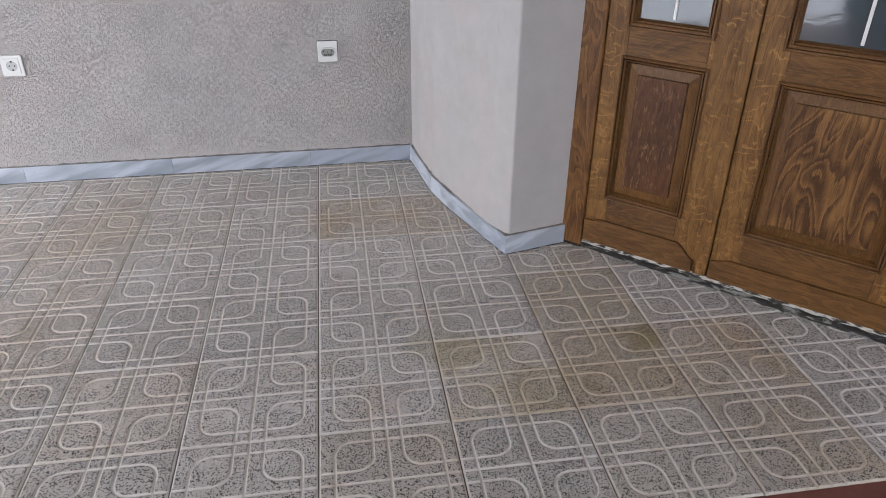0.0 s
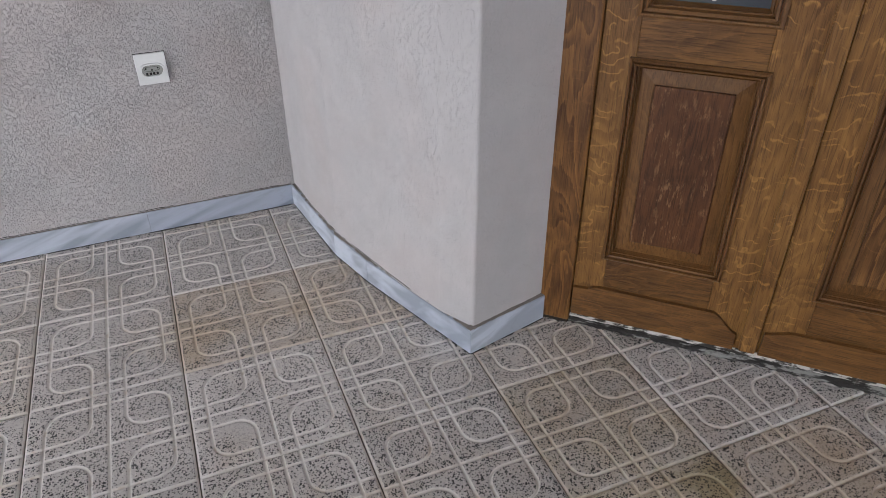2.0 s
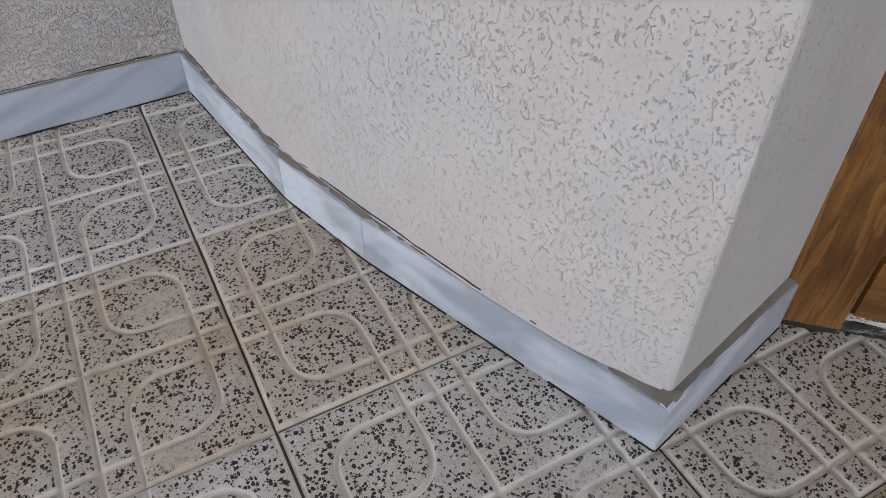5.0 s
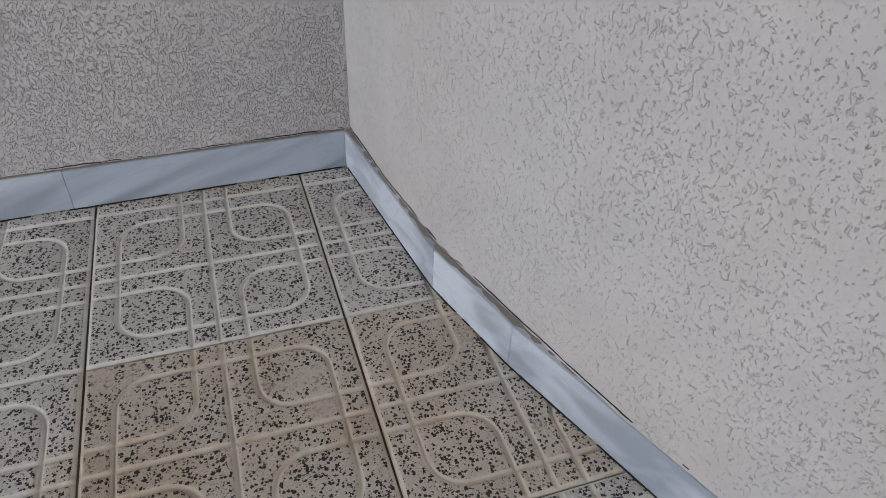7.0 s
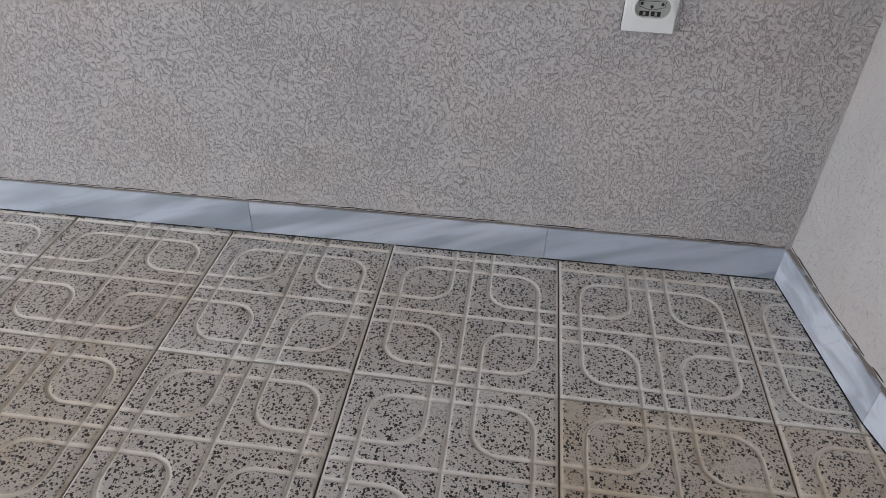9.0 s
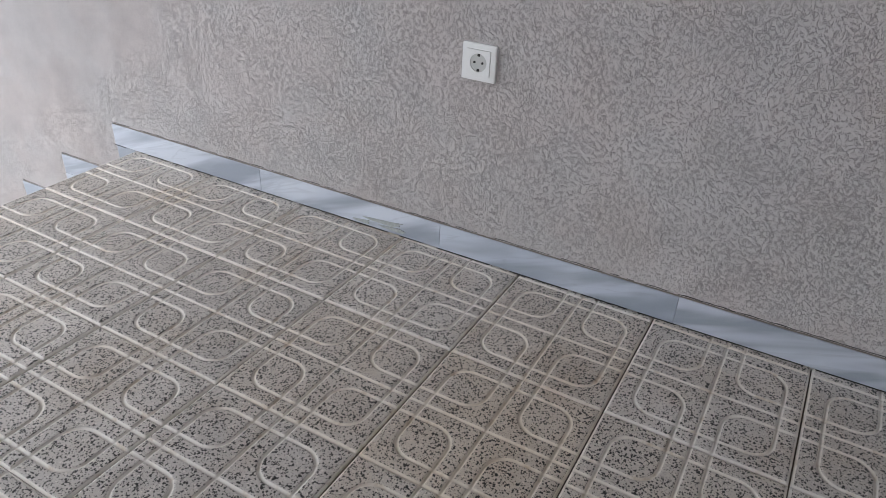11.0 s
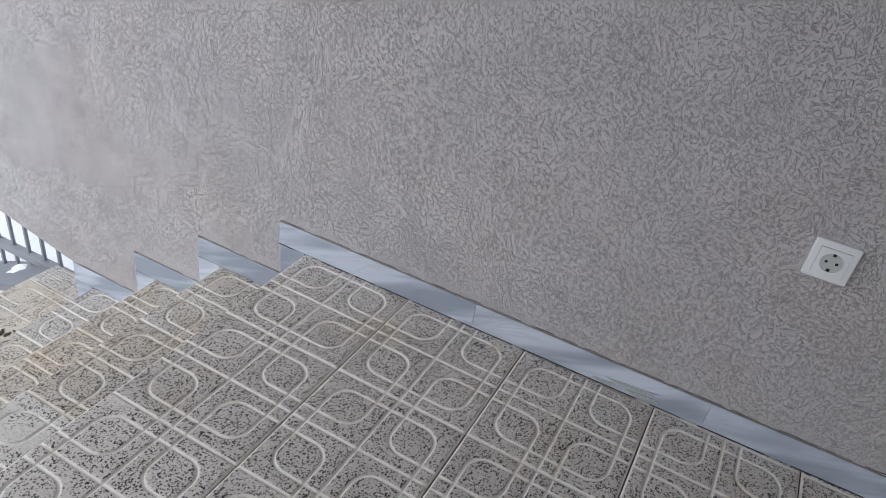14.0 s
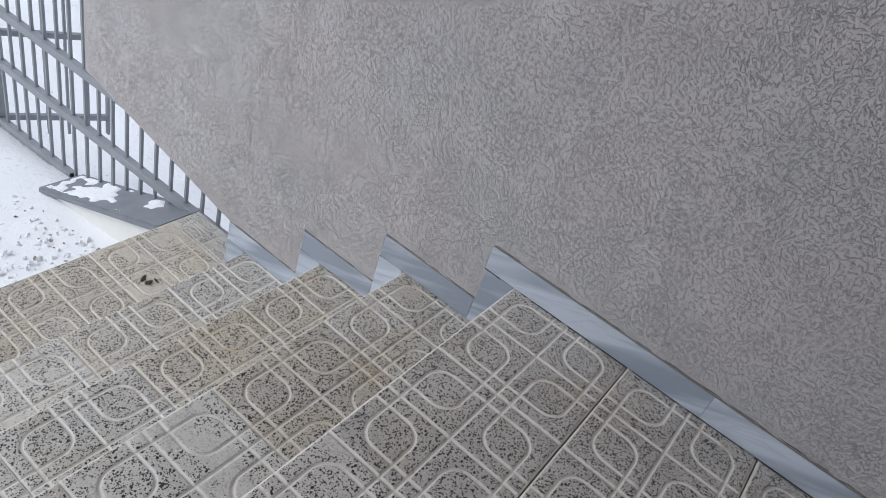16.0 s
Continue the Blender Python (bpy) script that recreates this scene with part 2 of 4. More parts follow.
def oak(name, lite, dark, axis="z", figure=0.2, worn=0.0, rays=0.1):
    """Varnished oak; grain runs along axis, figure adds broad cathedral bands, worn shows bare streaks."""
    m = Nodes(name)
    r = m.rnd()
    p = m.coord()
    off = m.add("ShaderNodeCombineXYZ", [m.math("MULTIPLY", r, 3.0), m.math("MULTIPLY", r, 7.0), m.math("MULTIPLY", r, 5.0)]).outputs[0]
    p = m.vec("ADD", p, off)
    long = {"z": (1, 1, 0.07), "x": (0.07, 1, 1)}[axis]
    half = {"z": (1, 1, 0.22), "x": (0.22, 1, 1)}[axis]
    g = m.scale(p, long)
    fibre = m.noise(g, 330.0, 5, 0.7)
    pores = m.smooth(m.noise(m.scale(p, {"z": (1, 1, 0.035), "x": (0.035, 1, 1)}[axis]), 420.0, 2), 0.55, 0.64)
    band = m.noise(g, 42.0, 3, 0.6)
    swirl = m.noise(m.scale(p, half), 8.0, 2, 0.5, 1.1)
    saw = m.math("FRACT", m.math("MULTIPLY", m.math("ADD", swirl, m.math("MULTIPLY", fibre, 0.035)), 13.0))
    rings = m.math("MULTIPLY", m.smooth(saw, 0.0, 0.12), m.smooth(saw, 0.25, 1.0, 1.0, 0.15))
    u, w = (0, 2) if axis == "z" else (2, 0)
    xyz = m.add("ShaderNodeSeparateXYZ", [p])
    arc = m.math("ADD", m.math("MULTIPLY", xyz.outputs[w], 34.0), m.math("MULTIPLY", m.noise(p, 17.0, 2), 4.5))
    arc = m.math("PINGPONG", arc, 0.5)
    fleck = m.math("MULTIPLY", m.smooth(arc, 0.14, 0.03), m.smooth(m.noise(m.scale(p, (1, 1, 1), (3, 1, 2)), 24.0, 2), 0.46, 0.6))
    cloud = m.noise(p, 5.0, 4)
    t = m.math("ADD", m.line(fibre, 0.3, 0.7, 0.0, 0.42), m.line(band, 0.3, 0.7, -0.12, 0.2))
    t = m.math("ADD", t, m.math("MULTIPLY", rings, figure))
    t = m.math("ADD", t, m.line(cloud, 0.3, 0.7, -0.2, 0.26), clamp=True)
    col = m.mix(t, lite, dark)
    col = m.mix(m.math("MULTIPLY", fleck, rays), col, tuple(min(1, c * 1.5) for c in lite))
    col = m.mix(m.math("MULTIPLY", pores, 0.45), col, tuple(c * 0.55 for c in dark))
    if worn:
        s = m.noise(m.scale(p, (1, 1, 0.22)), 90.0, 5, 0.75)
        s = m.math("MULTIPLY", m.smooth(s, 0.53, 0.63), m.smooth(m.noise(p, 13.0, 3), 0.38, 0.6))
        col = m.mix(m.math("MULTIPLY", s, worn), col, (0.27, 0.15, 0.075))
    h = m.math("ADD", m.math("MULTIPLY", fibre, 0.6), m.math("MULTIPLY", pores, -0.9))
    return m.done(col, m.line(fibre, 0.3, 0.7, 0.38, 0.56), h, 0.4, 0.0008, spec=0.35)


# x, y, radius, strength, tint of the brown water marks on the paving
STAINS = [(0.05, -0.2, 0.12, 0.35, (0.8, 0.66, 0.45)), (0.31, -0.2, 0.06, 0.5, (0.75, 0.64, 0.5)), (0.94, -1.06, 0.09, 0.75, (0.6, 0.56, 0.36)),
          (0.36, -1.02, 0.14, 0.4, (0.74, 0.70, 0.46)), (0.6, -1.25, 0.16, 0.4, (0.72, 0.64, 0.42)), (-2.85, -0.1, 0.22, 0.4, (0.92, 0.85, 0.75)),
          (-0.85, -0.25, 0.2, 0.1, (0.84, 0.74, 0.58)), (-3.45, -0.45, 0.2, 0.3, (0.82, 0.76, 0.6))]

M_TILE = terrazzo("grey_terrazzo", (0.58, 0.545, 0.508), (0.005, 0.005, 0.005), (0.80, 0.765, 0.71), 0.78)
M_STEP = terrazzo("worn_step_terrazzo", (0.58, 0.555, 0.515), (0.005, 0.005, 0.005), (0.73, 0.705, 0.66), 0.8, True, 240.0, 0.35)
M_RED = terrazzo("red_terrazzo", (0.16, 0.045, 0.035), (0.03, 0.012, 0.012), (0.2, 0.07, 0.055), 0.4, False)
M_BED = plain("grout_bed", (0.14, 0.115, 0.09), 0.95, vary=0.4)
M_CONCRETE = plain("concrete", (0.33, 0.32, 0.30), 0.9, vary=0.2, scale=18)
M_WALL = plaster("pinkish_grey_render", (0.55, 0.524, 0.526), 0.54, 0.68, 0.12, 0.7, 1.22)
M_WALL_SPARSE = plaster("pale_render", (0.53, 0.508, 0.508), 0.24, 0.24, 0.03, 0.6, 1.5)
M_WHITE_WALL = plain("white_paint", (0.78, 0.77, 0.74), 0.8, vary=0.05)
M_CEILING = plain("ceiling_paint", (0.4, 0.39, 0.375), 0.85, vary=0.05)
M_MARBLE = marble("blue_grey_marble")
M_MORTAR = plain("mortar", (0.235, 0.21, 0.188), 0.95, vary=0.3, scale=60)
M_DARK_GAP = plain("dark_gap", (0.03, 0.027, 0.025), 0.95, vary=0.3)
M_OAK_V = oak("oak_upright", (0.30, 0.15, 0.045), (0.085, 0.033, 0.009), "z", 0.3, 0.12, 0.6)
M_OAK_POST = oak("oak_frame", (0.29, 0.135, 0.04), (0.075, 0.028, 0.009), "z", 0.5)
M_OAK_H = oak("oak_level", (0.23, 0.108, 0.032), (0.055, 0.022, 0.007), "x", 0.3)
M_OAK_MOULD = oak("oak_moulding", (0.19, 0.088, 0.028), (0.06, 0.025, 0.008), "z", 0.12)
M_OAK_PANEL = oak("oak_worn_panel", (0.145, 0.055, 0.02), (0.042, 0.017, 0.008), "z", 0.3, 0.8)
M_OAK_BORDER = oak("oak_panel_border", (0.22, 0.105, 0.033), (0.075, 0.03, 0.009), "z", 0.25)
M_OAK_FIGURED = oak("oak_figured_panel", (0.31, 0.155, 0.052), (0.075, 0.03, 0.01), "z", 0.62)
M_PLASTIC = plain("white_plastic", (0.84, 0.85, 0.85), 0.35, vary=0.03)
# Two greyed copies of the white plastic carry the shade of the recesses.
M_SHADE_PLASTIC = plain("shaded_white_plastic", (0.56, 0.57, 0.56), 0.4, vary=0.05)
M_RECESS = plain("shaded_recess_plastic", (0.36, 0.37, 0.355), 0.5, vary=0.15)
M_HOLE = plain("contact_hole", (0.012, 0.012, 0.012), 0.6)
M_BRASS = plain("contact_metal", (0.45, 0.43, 0.4), 0.35, 1.0)
M_STEEL = plain("grey_painted_steel", (0.27, 0.285, 0.305), 0.5, 0.15, 0.2, 14)
M_COPING = plain("wet_grey_coping", (0.20, 0.215, 0.24), 0.55, vary=0.3, scale=12)
M_LEAF = plain("dead_leaf", (0.36, 0.32, 0.26), 0.85, vary=0.5)


def flaked_paint():
    m = Nodes("flaked_white_paint")
    p = m.coord()
    bare = m.smooth(m.noise(m.scale(p, (0.35, 1, 1)), 70.0, 5, 0.65), 0.46, 0.56)
    col = m.mix(bare, (0.6, 0.585, 0.55), (0.035, 0.03, 0.026))
    return m.done(col, 0.7, bare, 0.4, 0.001)


def crumbled():
    m = Nodes("crumbled_sill_mortar")
    p = m.coord()
    a = m.smooth(m.noise(m.scale(p, (0.22, 1, 1)), 60.0, 5, 0.7), 0.40, 0.5)
    col = m.mix(a, (0.27, 0.265, 0.25), (0.028, 0.025, 0.023))
    return m.done(col, 0.9, m.noise(p, 160.0, 4), 0.6, 0.003)


M_FLAKED = flaked_paint()
M_CRUMBLED = crumbled()


def snow_material():
    m = Nodes("snow")
    p = m.place()
    a = m.noise(p, 5.0, 6, 0.65)
    b = m.noise(p, 45.0, 4, 0.6)
    dirt_or_shade = m.math("MULTIPLY", m.smooth(b, 0.58, 0.7), m.smooth(a, 0.47, 0.62))
    col = m.mix(m.math("MULTIPLY", dirt_or_shade, 0.55), (0.84, 0.85, 0.87), (0.42, 0.38, 0.32))
    h = m.math("ADD", m.math("MULTIPLY", a, 1.0), m.math("MULTIPLY", b, 0.35))
    return m.done(col, 0.7, h, 0.6, 0.02)


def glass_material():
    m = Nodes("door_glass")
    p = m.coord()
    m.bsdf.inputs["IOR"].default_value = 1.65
    # Bluish base lifted to stand in for part of the pane's reflections.
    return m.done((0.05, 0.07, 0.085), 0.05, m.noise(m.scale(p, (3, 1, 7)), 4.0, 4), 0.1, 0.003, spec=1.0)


M_SNOW = snow_material()
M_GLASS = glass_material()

# ---- mesh helpers ----


def finish(name, bm, material, smooth=None):
    me = bpy.data.meshes.new(name)
    bm.normal_update()
    bm.to_mesh(me)
    bm.free()
    me.materials.append(material)
    if smooth:
        for f in me.polygons:
            f.use_smooth = True
    return me


def thing(name, bm, material, label="", category="", group="", kind="", smooth=None):
    return tagged(new(name, finish(name, bm, material, smooth)), label, category, group, kind)


def part(name, bm, material, parent, label="", smooth=None):
    ob = new(name, finish(name, bm, material, smooth))
    ob.parent = parent
    return tagged(ob, label)


def box(bm, x0, x1, y0, y1, z0, z1, bevel=0.0, seg=2):
    vs = [bm.verts.new((x, y, z)) for x in (x0, x1) for y in (y0, y1) for z in (z0, z1)]
    fs = [bm.faces.new([vs[i] for i in q]) for q in ((0, 1, 3, 2), (4, 6, 7, 5), (0, 4, 5, 1), (2, 3, 7, 6), (0, 2, 6, 4), (1, 5, 7, 3))]
    if bevel:
        es = list({e for f in fs for e in f.edges})
        bmesh.ops.bevel(bm, geom=es, offset=bevel, segments=seg, profile=0.5, affect="EDGES")
    return bm


def boxed(*args, **kw):
    return box(bmesh.new(), *args, **kw)


def prism(bm, poly, lo, hi, to=lambda u, v, w: (u, v, w)):
    """A polygon (u, v) pulled from w = lo to hi."""
    a = [bm.verts.new(to(u, v, lo)) for u, v in poly]
    b = [bm.verts.new(to(u, v, hi)) for u, v in poly]
    bm.faces.new(a[::-1]), bm.faces.new(b)
    n = len(poly)
    for i in range(n):
        bm.faces.new((a[i], a[(i + 1) % n], b[(i + 1) % n], b[i]))
    bmesh.ops.recalc_face_normals(bm, faces=bm.faces)
    return bm


def rod(bm, a, b, w, d=None, bevel=0.002):
    """A square bar from a to b, w wide and d deep."""
    a, b = Vector(a), Vector(b)
    q = (b - a).to_track_quat("Z", "Y").to_matrix().to_4x4()
    sub = boxed(-w / 2, w / 2, -(d or w) / 2, (d or w) / 2, 0, (b - a).length, bevel=bevel, seg=1)
    bmesh.ops.transform(sub, matrix=Matrix.Translation(a) @ q, verts=sub.verts)
    me = bpy.data.meshes.new("tmp")
    sub.to_mesh(me), sub.free()
    bm.from_mesh(me)
    bpy.data.meshes.remove(me)
    return bm


def disc(bm, x, z, r, y0, y1, n=24, sx=1.0):
    """A short upright cylinder that faces -y."""
    poly = [(x + sx * r * math.cos(2 * math.pi * i / n), z + r * math.sin(2 * math.pi * i / n)) for i in range(n)]
    return prism(bm, poly, y0, y1, lambda u, v, w: (u, w, v))


def stadium(x, z, half, r, n=10):
    pts = [(x + half + r * math.cos(a), z + r * math.sin(a)) for a in np.linspace(-math.pi / 2, math.pi / 2, n)]
    return pts + [(x - half + r * math.cos(a), z + r * math.sin(a)) for a in np.linspace(math.pi / 2, 1.5 * math.pi, n)]


def ring(bm, outer, inner, y_out, y_top, y_in):
    """A raised band between two outlines with the same number of points."""
    n = len(outer)
    rows = [[bm.verts.new((u, y, v)) for u, v in pts] for pts, y in ((outer, y_out), (outer, y_top), (inner, y_top), (inner, y_in))]
    for a, b in zip(rows, rows[1:]):
        for i in range(n):
            bm.faces.new((a[i], a[(i + 1) % n], b[(i + 1) % n], b[i]))
    bmesh.ops.recalc_face_normals(bm, faces=bm.faces)
    return bm


# ---- the plan ----
T = 1 / 3
SKIRT = 0.073


def wall_y(x):
    """The face of the skirting on the long wall, which runs slightly askew to the paving."""
    return 0.3616 + 0.02 * x


NOSE = [(-2.333, 0.0), (-2.643, -0.18), (-2.925, -0.36), (-3.24, -0.54), (-3.67, -0.72)]
CURVE = [(0.418, 0.372), (0.436, 0.2), (0.466, 0.018), (0.514, -0.15), (0.562, -0.31), (0.607, -0.431), (0.656, -0.537)]
PIER_END = (0.889, -0.48)
DOOR = Vector((0.946, -0.513, 0.0))
DOOR_TURN = math.degrees(math.atan2(-0.694, 0.72))
ALONG = Vector((0.72, -0.694, 0))
INTO = Vector((0.694, 0.72, 0))

# ground: one snow sheet, lower than the porch, falling away from the steps
bm = bmesh.new()
xs = [-400, -120, -40, -16, -9] + [-7.5 + 0.1 * i for i in range(55)] + [-1, 6, 30, 120, 400]
ys = [-400, -120, -40, -15, -6] + [-3 + 0.12 * i for i in range(51)] + [5, 12, 40, 120, 400]


def ground_z(x, y):
    base = -0.98 - 0.24 * min(max((-3.7 - x) / 1.3, 0), 1)
    base -= 0.5 * min(max((y - 0.5) / 0.25, 0), 1)
    near = 1.0 if -8 < x < -3 and -4 < y < 4 else 0.3
    return base + near * (0.035 * noise.noise((x * 1.7, y * 1.7, 0)) + 0.022 * noise.noise((x * 7, y * 7, 3)))


rows = [[bm.verts.new((x, y, ground_z(x, y))) for y in ys] for x in xs]
for i in range(len(xs) - 1):
    for j in range(len(ys) - 1):
        bm.faces.new((rows[i][j], rows[i + 1][j], rows[i + 1][j + 1], rows[i][j + 1]))
thing("ground", bm, M_SNOW, "trodden white snow with brown debris", "snow", kind="structure", smooth=True)

# porch slab under the paving
bm = boxed(-2.325, 4.0, -4.4, 0.9, -1.3, -0.007)
floor = thing("floor", bm, M_BED, "porch floor paved with grey patterned terrazzo tiles", "floor", kind="structure")

# long wall with a raised, overhanging end past the steps
LIFT = 0.006
OUT = [(0.8, -0.3), (-2.25, -0.3), (-2.25, -1.2), (-3.3, -1.2), (-3.3, -0.47), (-4.12, -0.31), (-4.12, 2.75), (0.8, 2.75)]
bm = bmesh.new()
prism(bm, OUT, LIFT, 0.26, lambda u, v, w: (u, wall_y(u) + w, v))
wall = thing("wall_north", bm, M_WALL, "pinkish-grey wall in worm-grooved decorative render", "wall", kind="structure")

# curved wall and its pier beside the door
back = 0.012
inner = [(x + back, y) for x, y in CURVE[:-1]]
foot = inner + [(CURVE[-1][0] + 0.012, CURVE[-1][1] + 0.014), (PIER_END[0], PIER_END[1] + 0.013)]
foot += [(PIER_END[0] + 0.2, PIER_END[1] + 0.22), (1.3, 0.7), (0.43, 0.7)]
bm = bmesh.new()
prism(bm, foot, -0.02, 2.75)
es = [e for e in bm.edges if abs(e.verts[0].co.z - e.verts[1].co.z) > 1 and abs(e.verts[0].co.x - CURVE[-1][0] - 0.012) < 1e-4]
bmesh.ops.bevel(bm, geom=es, offset=0.006, segments=3, affect="EDGES", profile=0.5)
thing("wall_east", bm, M_WALL_SPARSE, "pinkish-grey rendered wall bending into a pier beside the door", "wall", kind="structure")

# wall over and beyond the door, unseen wall and roof that limit light
DOOR_W, DOOR_H = 1.0, 2.12
doorway = new("wall_door")
tagged(doorway, "rendered wall round the wooden double door", "wall", kind="structure")
doorway.matrix_world = pose(*DOOR, 0, 0, DOOR_TURN)
bm = boxed(-0.078, DOOR_W + 0.08, 0.01, 0.26, DOOR_H + 0.07, 2.75)
part("lintel", bm, M_WALL, doorway)
bm = boxed(DOOR_W + 0.08, 3.4, 0.01, 0.26, -0.02, 2.75)
part("side_wall", bm, M_WALL, doorway)
# Unseen wall added to hold back light; dark to cut its bounce.
bm = boxed(-2.5, 1.5, -4.4, -4.15, -0.02, 2.75)
thing("unseen_wall_south", bm, plain("dark_grey_render", (0.15, 0.148, 0.142), 0.9, vary=0.2, scale=18), "unseen plain grey wall added to hold light off the porch", "wall", kind="structure")
# Unseen roof added to shade the porch; its west edge sets the falloff.
bm = boxed(-3.8, 4.4, -4.6, 0.7, 2.75, 2.95)
thing("ceiling", bm, M_CEILING, "unseen plain pale ceiling added to shade the porch", "ceiling", kind="structure")

# ---- baseboard of marble slabs ----
baseboard = tagged(new("baseboard"), "low baseboard of blue-grey marble slabs set in mortar", "baseboard", kind="structure")


def slab(a, b, z0, z1, thick=0.011, into=None, name="slab", gap=0.0002):
    """An upright slab whose face runs from a to b (plan points), behind it its mortar."""
    a, b = Vector((*a, 0)), Vector((*b, 0))
    d = (b - a).normalized()
    n = Vector((-d.y, d.x, 0))
    if into is not None and n.dot(Vector((*into, 0))) < 0:
        n = -n
    bm = boxed(gap, (b - a).length - gap, 0, thick, z0, z1, bevel=0.0009, seg=1)
    m = Matrix((( d.x, n.x, 0, a.x), (d.y, n.y, 0, a.y), (0, 0, 1, 0), (0, 0, 0, 1)))
    bmesh.ops.transform(bm, matrix=m, verts=bm.verts)
    bmesh.ops.recalc_face_normals(bm, faces=bm.faces)
    return part(name, bm, M_MARBLE, baseboard)


def mortar_bed(points, z, depth, into, rough=0.004, name="mortar"):
    """An uneven strip of mortar on top of and behind the slabs along plan points."""
    bm = bmesh.new()
    rows = []
    length = 0.0
    for (x0, y0), (x1, y1) in zip(points, points[1:]):
        n = max(2, int(math.hypot(x1 - x0, y1 - y0) / 0.012))
        for i in range(n):
            f = i / n
            rows.append((x0 + f * (x1 - x0), y0 + f * (y1 - y0)))
    rows.append(points[-1])
    cols = []
    for x, y in rows:
        w = rough * noise.noise((x * 60, y * 60, 1.0))
        v = 0.5 * rough * noise.noise((x * 90, y * 90, 4.0))
        cols.append([bm.verts.new((x + into[0] * t, y + into[1] * t, zz)) for t, zz in ((0.0025, z - 0.02), (0.0025, z - 0.0005 + v * 0.3), (depth * 0.5 + w * 0.4, z + 0.0012 + v), (depth + 0.004, z + 0.004 + w))])
    for p, q in zip(cols, cols[1:]):
        for i in range(3):
            bm.faces.new((p[i], q[i], q[i + 1], p[i + 1]))
    bmesh.ops.recalc_face_normals(bm, faces=bm.faces)
    return part(name, bm, M_MORTAR, baseboard, "rough brownish mortar strip")




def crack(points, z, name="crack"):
    """A broken dark line where the render ends above the mortar, or along the slabs' foot; points lie on the wall's or
    slabs' face.
    """
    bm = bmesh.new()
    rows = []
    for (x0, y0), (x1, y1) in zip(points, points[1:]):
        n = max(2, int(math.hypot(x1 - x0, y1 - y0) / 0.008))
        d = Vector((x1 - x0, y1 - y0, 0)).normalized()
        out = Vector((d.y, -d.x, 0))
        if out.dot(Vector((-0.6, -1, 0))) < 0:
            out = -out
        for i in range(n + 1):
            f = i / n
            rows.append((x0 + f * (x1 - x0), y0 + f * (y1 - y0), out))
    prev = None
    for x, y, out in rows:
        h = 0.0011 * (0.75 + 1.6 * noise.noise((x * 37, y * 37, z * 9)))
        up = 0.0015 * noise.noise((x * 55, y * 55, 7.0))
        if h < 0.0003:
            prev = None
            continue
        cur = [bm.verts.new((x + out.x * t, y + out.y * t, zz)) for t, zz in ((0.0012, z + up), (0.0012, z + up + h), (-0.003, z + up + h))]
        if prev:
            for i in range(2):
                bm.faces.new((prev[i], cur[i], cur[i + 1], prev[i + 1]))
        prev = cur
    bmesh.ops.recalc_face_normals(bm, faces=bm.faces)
    return part(name, bm, M_DARK_GAP, baseboard, "dark broken line above the mortar or under the slabs")


SLAB_TONES = {0.418: (0.72, 0.74, 0.78, 1.0), -0.624: (0.86, 0.88, 0.9, 1.0)}
joints = [0.418, -0.03, -0.624, -1.224, -1.813, -2.42]
for a, b in zip(joints, joints[1:]):
    slab((a, wall_y(a)), (b, wall_y(b)), 0.002, SKIRT, into=(0, 1)).color = SLAB_TONES.get(a, (1.0, 1.0, 1.0, 1.0))
mortar_bed([(x, wall_y(x)) for x in joints], SKIRT, 0.008, (0, 1), 0.003)
crack([(x, wall_y(x) + LIFT) for x in joints], SKIRT + 0.004)
crack([(x + back, y) for x, y in CURVE[:-1]], SKIRT + 0.003)
# The dark of the gap under the slabs is drawn on as strips.
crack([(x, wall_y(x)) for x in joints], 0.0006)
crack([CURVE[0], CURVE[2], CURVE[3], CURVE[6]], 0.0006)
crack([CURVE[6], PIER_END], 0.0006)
for a, b in ((CURVE[0], CURVE[2]), (CURVE[2], CURVE[3]), (CURVE[3], CURVE[6])):
    slab(a, b, 0.002, SKIRT - 0.002, into=(1, 0.3))
slab((0.656, -0.537), PIER_END, 0.002, SKIRT, into=(-0.2, 1))
mortar_bed([CURVE[0], CURVE[2], CURVE[3], CURVE[6]], SKIRT - 0.002, 0.02, (0.95, 0.3), 0.006)
mortar_bed([(0.656, -0.537), PIER_END], SKIRT, 0.014, (-0.24, 0.97), 0.003)
for (x0, z0), (x1, z1) in zip(NOSE, NOSE[1:4]):
    # riser piece and tread piece beside each step
    slab((x0 + 0.0, wall_y(x0)), (x0 - 0.082, wall_y(x0 - 0.082)), z1 + 0.0, z0 + 0.001, into=(0, 1), thick=0.01)
    slab((x0 - 0.083, wall_y(x0)), (x1 - 0.082, wall_y(x1)), z1 + 0.002, z1 + SKIRT, into=(0, 1))
    mortar_bed([(x0 - 0.083, wall_y(x0)), (x1 - 0.083, wall_y(x1))], z1 + SKIRT, 0.008, (0, 1), 0.003)
    crack([(x, wall_y(x) + LIFT) for x in (x0 - 0.083, x1 - 0.083)], z1 + SKIRT + 0.004)
slab((NOSE[3][0], wall_y(-3.24)), (NOSE[3][0] - 0.082, wall_y(-3.3)), -0.72, -0.539, into=(0, 1), thick=0.01)

